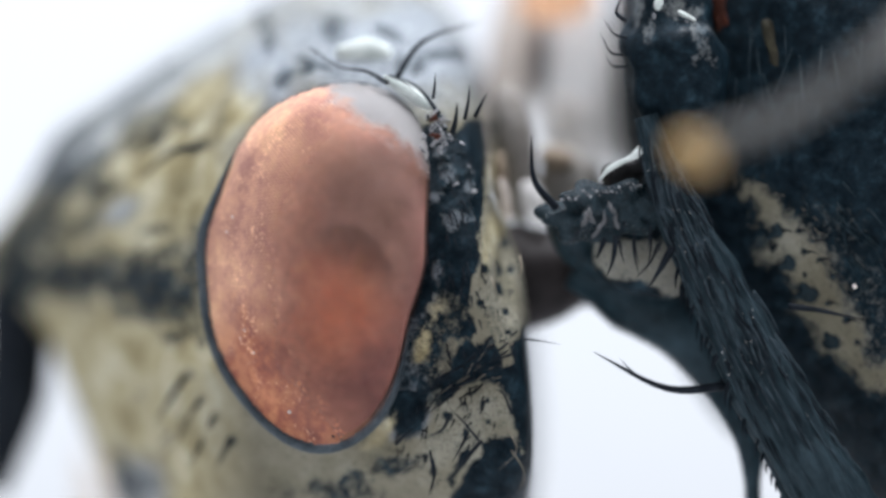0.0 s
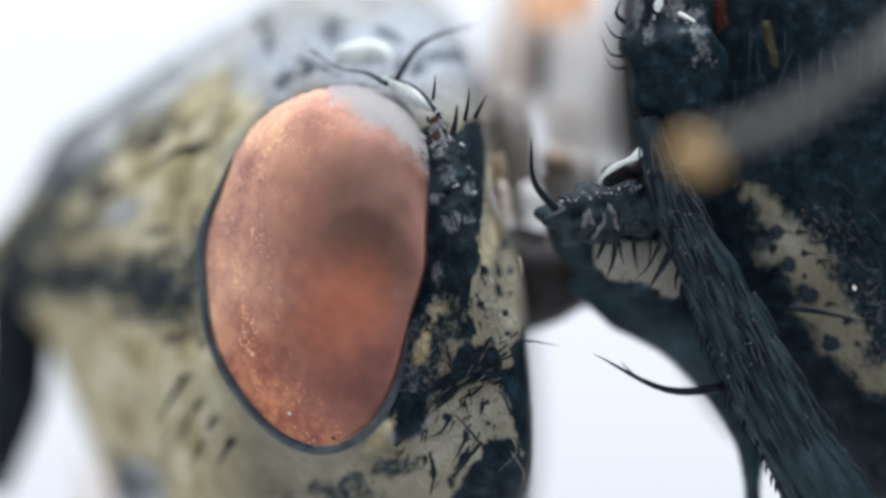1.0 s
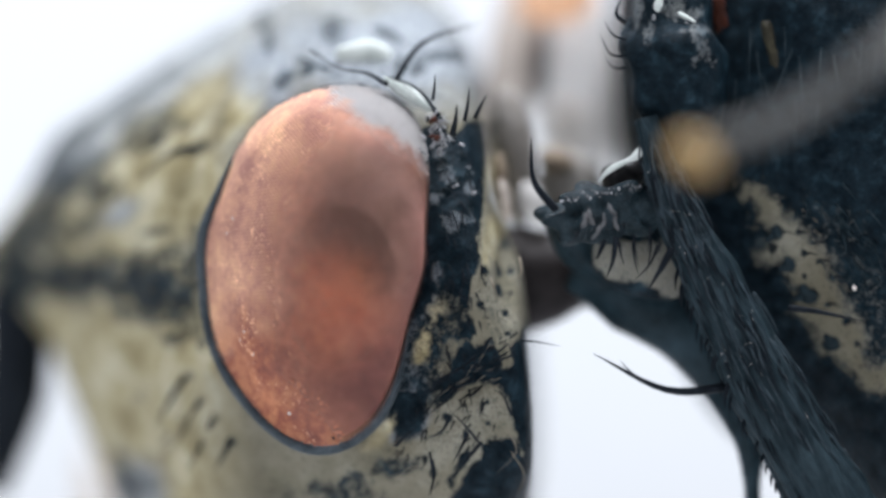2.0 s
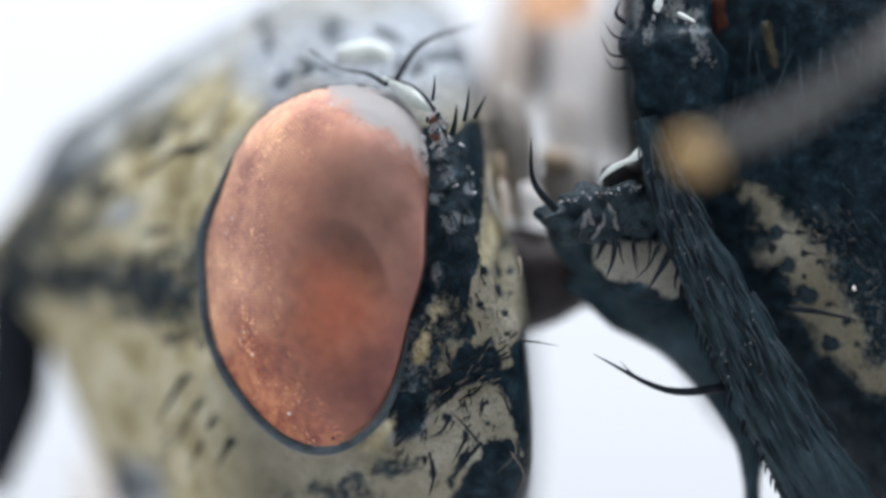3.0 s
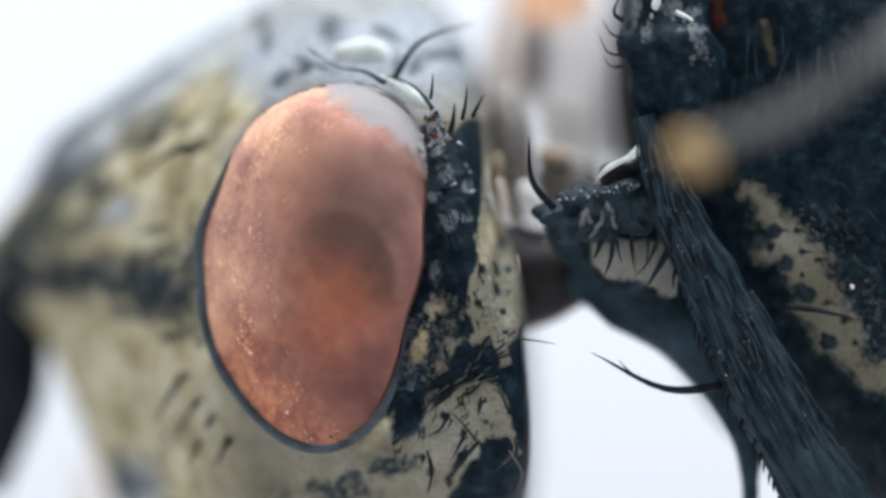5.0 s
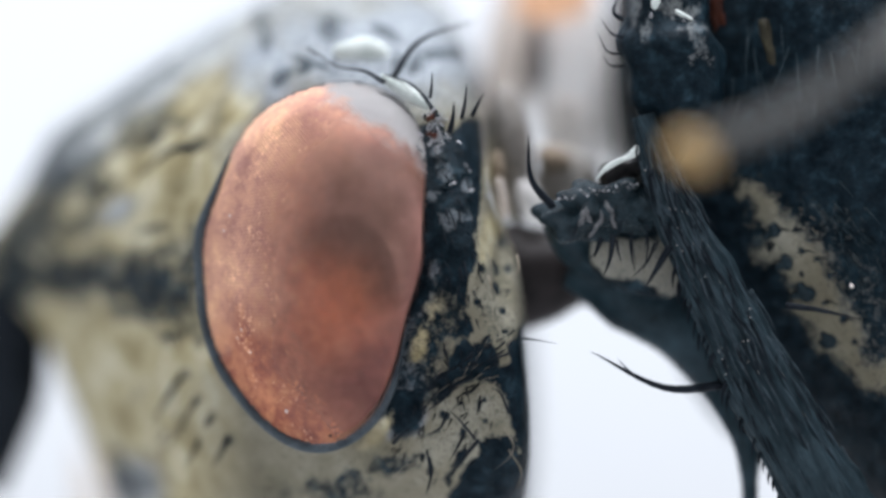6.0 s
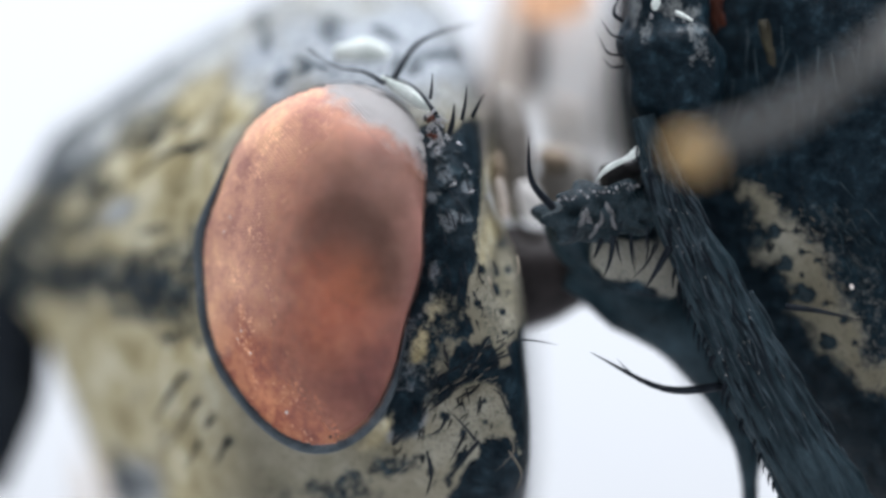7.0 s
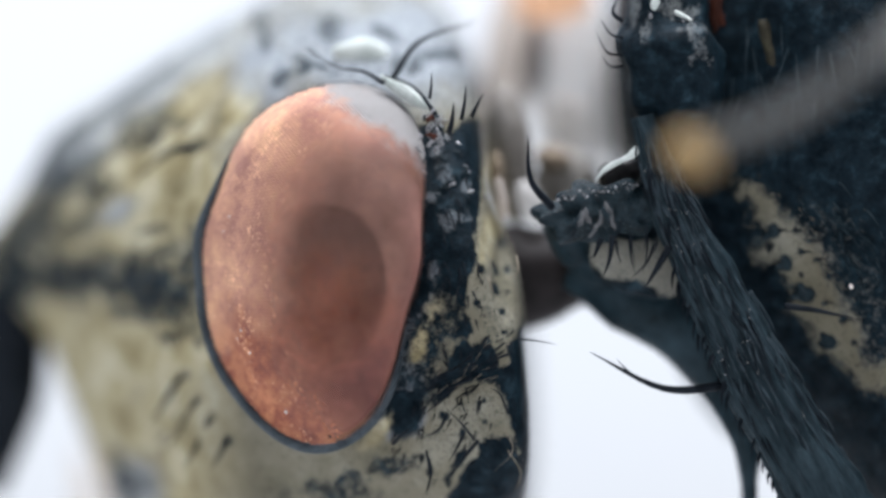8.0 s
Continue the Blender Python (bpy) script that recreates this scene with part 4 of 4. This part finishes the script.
bristles(head_part, [
    ((-0.247, 0.908, -0.3), (-0.103, 1.105, -0.4), (0.206, 1.218, -0.6), 0.015),
    ((0.048, 0.602, 0.05), (0.066, 0.677, 0.06), (0.075, 0.77, 0.08), 0.017),
    ((-0.054, 0.79, -0.05), (-0.045, 0.859, -0.05), (-0.042, 0.934, -0.05), 0.009),
    ((0.114, 0.679, -0.05), (0.132, 0.769, -0.05), (0.141, 0.868, -0.05), 0.011),
    ((0.168, 0.694, -0.1), (0.198, 0.754, -0.1), (0.237, 0.826, -0.1), 0.012),
    ((-1.321, 0.536, -0.7), (-1.465, 0.512, -0.85), (-1.663, 0.351, -0.95), 0.020),
    ((-1.384, -0.689, -0.72), (-1.452, -0.785, -0.8), (-1.55, -0.95, -0.75), 0.019),
    ((-1.309, -0.827, -0.65), (-1.36, -0.906, -0.75), (-1.43, -1.05, -0.72), 0.015),
    ((-1.229, -0.92, -0.6), (-1.277, -1.01, -0.7), (-1.37, -1.19, -0.68), 0.020),
    ((-1.146, -1.041, -0.5), (-1.176, -1.1, -0.6), (-1.23, -1.20, -0.62), 0.013),
    ((0.132, -0.981, 0.02), (0.093, -1.061, 0.03), (0.048, -1.142, 0.04), 0.009),
    ((0.222, -0.813, 0.02), (0.204, -0.852, 0.03), (0.192, -0.896, 0.04), 0.009),
    ((-0.072, -1.077, 0.02), (-0.048, -1.196, 0.03), (-0.066, -1.316, 0.04), 0.007),
    ((0.423, -0.486, 0), (0.513, -0.495, 0), (0.624, -0.516, 0.02), 0.005),
])
bristles(thorax_part, [
    ((0.603, 0.207, -0.02), (0.483, 0.363, 0), (0.468, 0.597, 0.02), 0.021),
    ((1.549, -0.73, -0.05), (1.187, -0.747, 0.04), (0.798, -0.555, 0.02), 0.024),
    ((1.142, -0.728, 0.05), (1.022, -0.674, 0.05), (0.938, -0.591, 0.04), 0.009),
    ((0.917, 0.063, 0.05), (0.902, -0.057, 0.06), (0.863, -0.165, 0.08), 0.015),
    ((0.857, 0.048, 0.05), (0.833, -0.012, 0.06), (0.815, -0.063, 0.08), 0.015),
    ((1.217, 0.003, 0.05), (1.157, -0.102, 0.06), (1.085, -0.222, 0.08), 0.021),
    ((1.831, -0.312, 0.05), (1.996, -0.333, 0.06), (2.235, -0.386, 0.08), 0.018),
    ((0.974, 1.025, -0.1), (0.889, 1.04, -0.1), (0.835, 1.145, -0.1), 0.007),
    ((0.974, 1.115, -0.1), (0.905, 1.139, -0.1), (0.853, 1.22, -0.1), 0.007),
    ((0.974, 1.205, -0.1), (0.92, 1.25, -0.1), (0.95, 1.34, -0.1), 0.012),
    ((0.98, 0.965, -0.1), (0.905, 0.965, -0.1), (0.859, 1.025, -0.1), 0.006),
])


# ---- fine parts of the head ----
def head_details():
    part("orbital_plate", lump((-0.187, 0.828, -0.24), 0.156, 0.039, 0.05, -34, 0.15), IVORY, head_part, "ivory orbital plate above the eye")
    part("vertex_lobe", lump((*(-0.417, 1.035, 0)[:2], head_w(*(-0.417, 1.035, 0)[:2])), 0.138, 0.078, 0.04, -8, 0.3, 9), IVORY, head_part, "white lobe on top of the head")
    part("orbital_ridge", tube([(-0.713, 1.066, -0.4), (-0.555, 0.968, -0.32), (-0.404, 0.937, -0.24), (-0.295, 0.876, -0.2)], [0.004, 0.005, 0.008, 0.013], 8, 6, 0.5, 1, 20), BRISTLE, head_part, "black ridge over the eye")
    part("orbital_ridge", tube([(-0.295, 0.918, -0.22), (-0.163, 0.87, -0.2), (-0.084, 0.797, -0.14), (-0.024, 0.709, -0.05)], [0.004, 0.008, 0.01, 0.015], 8, 6, 0.3, 1, 20), BRISTLE, head_part, "black ridge over the eye")
    part("postocular_scale", lump((-0.048, 0.684, 0.04), 0.027, 0.012, 0.015, 30, 0.9, 50), RUST, head_part, "rusty scale")
    part("postocular_scale", lump((-0.039, 0.591, 0.04), 0.033, 0.012, 0.015, -20, 0.9, 50), RUST, head_part, "rusty scale")
    rnd = random.Random(5)
    for k in range(34):
        v = 0.71 - 0.45 * rnd.random() ** 1.7
        u = -0.09 + 0.25 * (0.72 - v) + 0.19 * rnd.random() * (0.5 + (0.72 - v) / 0.6)
        r = rnd.uniform(0.008, 0.02)
        part("postocular_scale", lump((u, v, head_w(u, v) + 0.006), r * 1.7, r * 0.5, r * 0.6, rnd.uniform(0, 180), 0.9, 60, 7, 10), SHEEN if rnd.random() < 0.5 else GLINT, head_part)
    for k in range(70):
        u, v = rnd.gauss(-0.025, 0.035), rnd.gauss(0.585, 0.06)
        r = rnd.uniform(0.005, 0.013)
        part("postocular_scale", lump((u, v, max(head_w(u, v), 0.0) + 0.02 + rnd.uniform(0, 0.02)), r * 1.6, r * 0.6, r * 0.7, rnd.uniform(0, 180), 0.9, 60, 6, 9), SHEEN if rnd.random() < 0.65 else GLINT, head_part)


head_details()


def hairs(parent, find, spots, lean, length, r, name, mat, rnd, lift=0.5):
    """Short hairs that lean one way, each rooted on the body."""
    for u, v in spots:
        a = math.radians(lean + rnd.uniform(-22, 22))
        n = length * rnd.uniform(0.6, 1.2)
        w = find(u, v)
        du, dv = n * math.cos(a), n * math.sin(a)
        root, tip = (u, v, w - 0.005), (u + du, v + dv, w + lift * n * 0.6)
        mid = (u + du * 0.5, v + dv * 0.5, w + lift * n * 0.5)
        part(name, bristle(root, mid, tip, r * rnd.uniform(0.7, 1.2)), mat, parent)


def scattered(rnd, count, c, a, b, ang):
    g = math.radians(ang)
    out = []
    while len(out) < count:
        x, y = rnd.uniform(-1, 1), rnd.uniform(-1, 1)
        if x * x + y * y < 1:
            out.append((c[0] + a * x * math.cos(g) - b * y * math.sin(g), c[1] + a * x * math.sin(g) + b * y * math.cos(g)))
    return out


rnd = random.Random(11)
hairs(head_part, head_w, scattered(rnd, 26, (0.288, -0.177, 0)[:2], 0.09, 0.33, 3), -100, 0.04, 0.004, "hair", BRISTLE, rnd)
hairs(head_part, head_w, scattered(rnd, 30, (0.048, -0.987, 0)[:2], 0.3, 0.27, 30), -120, 0.07, 0.005, "hair", BRISTLE, rnd)
hairs(head_part, head_w, scattered(rnd, 60, (0.093, -0.117, 0)[:2], 0.12, 0.72, 0), -80, 0.08, 0.005, "hair", BRISTLE, rnd)
hairs(head_part, head_w, scattered(rnd, 45, (0.198, -0.627, 0)[:2], 0.285, 0.12, 35), -140, 0.11, 0.006, "hair", BRISTLE, rnd)
hairs(head_part, head_w, scattered(rnd, 26, (0.183, -0.657, 0)[:2], 0.3, 0.12, 35), -140, 0.08, 0.0024, "hair", HAIR, rnd)
hairs(head_part, head_w, scattered(rnd, 14, (-1.632, -0.957, 0)[:2], 0.24, 0.21, 0), -120, 0.12, 0.006, "hair", HAIR, rnd)

bristles(head_part, [
    ((0.033, -0.891, 0.03), (0.003, -0.956, 0.05), (-0.06, -1.001, 0.06), 0.009),
    ((0.204, -1.025, 0.03), (0.123, -1.121, 0.06), (0.048, -1.225, 0.08), 0.011),
    ((0.186, -1.022, 0.04), (0.114, -0.932, 0.06), (0.033, -0.851, 0.08), 0.007),
    ((-0.06, -1.121, 0.03), (-0.048, -1.211, 0.05), (-0.078, -1.315, 0.07), 0.011),
    ((-0.252, -1.046, 0.03), (-0.192, -0.986, 0.05), (-0.117, -0.932, 0.07), 0.009),
    ((0.363, -0.882, 0.02), (0.318, -0.776, 0.04), (0.264, -0.746, 0.05), 0.007),
])
bristles(head_part, [
    ((0.339, -0.956, 0.05), (0.389, -1.075, 0.1), (0.287, -1.189, 0.12), 0.003),
    ((0.363, -1.076, 0.05), (0.431, -1.195, 0.08), (0.392, -1.309, 0.1), 0.003),
    ((0.252, -0.153, 0.05), (0.276, -0.213, 0.08), (0.294, -0.267, 0.08), 0.005),
    ((0.408, -0.042, 0.02), (0.413, -0.132, 0.08), (0.342, -0.177, 0.08), 0.005),
    ((-0.252, -1.226, 0.04), (-0.177, -1.159, 0.08), (-0.072, -1.142, 0.06), 0.002),
], "curled_hair", HAIR)


# ---- fine parts of thorax and leg ----
def leg_line(q):
    """Middle of the fore leg, its half width and its way, q from nought at the top."""
    line = [(1.08, 0.70, 0), (1.19, 0.315, 0), (1.41, -0.137, 0), (1.664, -0.647, 0), (1.965, -1.187, 0), (2.055, -1.367, 0)]
    i = min(int(q * 5), 4)
    f = q * 5 - i
    a, b = line[i], line[i + 1]
    d = math.hypot(b[0] - a[0], b[1] - a[1])
    return (a[0] + (b[0] - a[0]) * f, a[1] + (b[1] - a[1]) * f), 0.07 + 0.125 * min(1, q * 1.6), ((b[0] - a[0]) / d, (b[1] - a[1]) / d)


def leg_details():
    rnd = random.Random(3)
    for k in range(400):
        q = rnd.uniform(0.06, 0.98)
        (u, v), half, (du, dv) = leg_line(q)
        s = rnd.uniform(-0.95, 1.08)
        pu, pv = u - dv * s * half, v + du * s * half
        w = -0.045 + 0.7 * half * math.sqrt(max(0.0, 1 - s * s))
        n = rnd.uniform(0.12, 0.3)
        bend = rnd.uniform(-0.03, 0.03)
        a, c = (pu, pv, w - 0.01), (pu + du * n + bend, pv + dv * n, w + 0.02)
        b = ((a[0] + c[0]) / 2 + bend * 0.5, (a[1] + c[1]) / 2, w + 0.022)
        part("hair", bristle(a, b, c, rnd.uniform(0.003, 0.006)), BLUE if rnd.random() < 0.45 else BRISTLE, leg)
    for k in range(34):
        q = 0.36 + 0.62 * (k / 33) + rnd.uniform(-0.01, 0.01)
        (u, v), half, (du, dv) = leg_line(q)
        pu, pv = u + dv * half * 0.93, v - du * half * 0.93
        n = rnd.uniform(0.07, 0.17)
        w = rnd.uniform(-0.05, 0.02)
        a, c = (pu + 0.02, pv, w), (pu - 0.25 * n + du * n * 0.5, pv + dv * n, w + 0.02)
        part("spine", bristle(a, ((a[0] + c[0]) / 2 - 0.01, (a[1] + c[1]) / 2, w + 0.01), c, rnd.uniform(0.008, 0.014)), BRISTLE, leg)
    # Pale dust specks, which also stand in for tiny glints on the leg.
    for k in range(84):
        q = rnd.uniform(0.1, 0.97)
        (u, v), half, (du, dv) = leg_line(q)
        s = rnd.uniform(-0.8, 0.8)
        w = -0.04 + 0.73 * half * math.sqrt(1 - s * s)
        r = rnd.uniform(0.0014, 0.0042) * (1.9 if rnd.random() < 0.08 else 1)
        part("dust_grain", lump((u - dv * s * half, v + du * s * half, w), r * 1.2, r, r, rnd.uniform(0, 180), 0.3, 60, 5, 7), SPECK, leg)


leg_details()


def thorax_details():
    # Pale tube added in place of a crescent-shaped light reflection.
    part("crescent_glint", tube([(0.829, 0.357, -0.06), (0.882, 0.417, -0.03), (0.972, 0.465, -0.02), (1.026, 0.495, -0.02), (1.069, 0.561, -0.04)], [0.006, 0.018, 0.012, 0.021, 0.006], 10, 6, 0.5, 0.6, 14), IVORY, thorax_part, "pale tube standing in for a crescent of reflected light")
    # Dark lump added in place of the shaded hollow below the crescent.
    part("dark_hollow", lump((0.994, 0.388, -0.22), 0.156, 0.078, 0.1, 26, 0.9, 8), BROWN, thorax_part, "dark lump standing in for the shaded hollow under the pale crescent")
    rnd = random.Random(8)
    # Pale beads stand in for the highlight along the plate's top edge.
    for k in range(34):
        u, v = 0.63 + 0.42 * k / 33, 0.275 + 0.066 * (k / 33) + rnd.uniform(-0.03, 0.014)
        r = rnd.uniform(0.003, 0.009)
        part("glint_bead", lump((u, v, 0.06 + rnd.uniform(-0.02, 0.02)), r * 1.7, r * 0.7, r, rnd.uniform(-80, 80), 0.9, 60, 6, 9), SHEEN if k % 3 == 0 else GREY_GLINT, thorax_part)
    # Curved grey marks imitate wet highlights on the black plate.
    for u, v, a in ((0.79, 0.17, -70), (0.845, 0.15, 80), (0.90, 0.21, -60), (0.745, 0.15, 75), (0.81, 0.09, 60), (0.925, 0.14, -80)):
        g = math.radians(a)
        du, dv = 0.045 * math.cos(g), 0.045 * math.sin(g)
        part("grey_glint", tube([(u - du, v - dv, 0.035), (u + 0.25 * dv, v - 0.25 * du, 0.05), (u + du, v + dv, 0.035)], [0.003, 0.013, 0.009, 0.012, 0.003], 8, 6, 0.7, 0.6, 30), GREY_GLINT, thorax_part)
    hairs(thorax_part, thorax_w, scattered(rnd, 60, (1.968, -0.087, 0)[:2], 0.15, 0.45, 30), -50, 0.04, 0.0026, "hair", HAIR, rnd)
    hairs(thorax_part, thorax_w, scattered(rnd, 16, (1.908, 0.993, 0)[:2], 0.45, 0.36, 0), -95, 0.28, 0.004, "hair", RIDGED, rnd)
    hairs(thorax_part, thorax_w, scattered(rnd, 40, (2.148, 0.063, 0)[:2], 0.21, 0.33, 30), -60, 0.10, 0.005, "hair", RIDGED, rnd)
    for k in range(13):
        u, v = rnd.uniform(0.7, 1.3), rnd.uniform(0.0, 0.14)
        n = rnd.uniform(0.06, 0.2)
        lean = rnd.uniform(-0.3, 0.8) * n
        part("bristle", bristle((u, v, 0.03), (u - lean * 0.3, v - n * 0.5, 0.05), (u - lean, v - n, 0.05), rnd.uniform(0.004, 0.010)), BRISTLE, thorax_part)
    for c, a, b, g in (((1.482, 1.245, 0), 0.045, 0.108, 8),):
        part("sclerite", lump((c[0], c[1], thorax_w(c[0], c[1]) + 0.01), a, b, 0.03, g, 0.9, 14, 16, 20), RUST, thorax_part, "rusty brown sclerite")
    c = (1.752, 1.047, 0)
    part("sclerite", lump((c[0], c[1], thorax_w(c[0], c[1])), 0.039, 0.156, 0.025, 8, 0.9, 10, 16, 20), OCHRE, thorax_part, "dull ochre sclerite")
    for c, r in (((1.764, 0.079, 0), 0.045), ((1.833, -0.089, 0), 0.045), ((1.923, -0.245, 0), 0.05), ((2.058, -0.500, 0), 0.05)):
        part("tubercle", lump((c[0], c[1], thorax_w(c[0], c[1]) + 0.005), r * 1.1, r, 0.03, 30, 1.0, 14, 14, 20), GLINT, thorax_part)
    for c in ((1.884, 0.087, 0), (1.932, -0.027, 0), (2.004, -0.066, 0), (2.076, -0.153, 0), (1.806, 0.087, 0), (2.046, -0.297, 0), (2.148, -0.393, 0), (1.818, 0.213, 0), (1.968, 0.033, 0)):
        part("bristle_socket", lump((c[0], c[1], thorax_w(c[0], c[1])), 0.014, 0.011, 0.010, 20, 0.5, 30, 8, 10), BLACK, thorax_part)
        w = thorax_w(c[0], c[1])
        part("bristle", bristle((c[0], c[1], w), (c[0] + 0.03, c[1] + 0.005, w + 0.03), (c[0] + 0.07, c[1] - 0.01, w + 0.04), 0.006), BRISTLE, thorax_part)
    part("dust_grain", lump((2.182, -0.207, 0.05), 0.012, 0.014, 0.010, 20, 0.3, 60, 6, 9), SPECK, thorax_part)


thorax_details()

# ---- what moves ----
def motions():
    """The pigment patches inside the eye drift along its curve: seconds, then millimetres aside and up."""
    def drift(patch, rows):
        ob = patch
        o = ob.location.copy()
        keys = [(t, pose(o.x + u / 1000, o.y - 0.68 * u / 1000, o.z + v / 1000, 0, 0, 0)) for t, u, v in rows]
        walk(ob, keys)

    drift(DARK, [(0.0, 0.0, 0.22), (0.4, 0.02, 0.22), (0.8, 0.03, 0.20), (1.6, 0.0, 0.18), (2.2, 0.0, 0.18), (2.8, 0.03, 0.18), (3.4, -0.02, 0.16),
                 (4.0, 0.02, 0.15), (4.6, 0.02, 0.10), (5.2, 0.0, 0.06), (5.8, 0.0, 0.03), (6.4, 0.0, 0.13), (7.0, 0.0, 0.09), (7.5, -0.06, 0.02), (8.0, -0.17, -0.20)])
    drift(ORANGE, [(0.0, -0.05, 0.05), (0.4, 0.02, 0.10), (0.8, 0.07, 0.13), (1.6, -0.02, 0.20), (2.2, -0.08, 0.14), (2.8, -0.12, 0.07), (3.4, -0.03, 0.15),
                   (4.0, 0.06, 0.18), (4.6, -0.03, 0.15), (5.2, -0.05, 0.10), (5.8, -0.05, 0.06), (6.4, 0.0, 0.22), (7.0, -0.02, 0.22), (7.5, -0.01, 0.21), (8.0, -0.10, 0.16)])


motions()
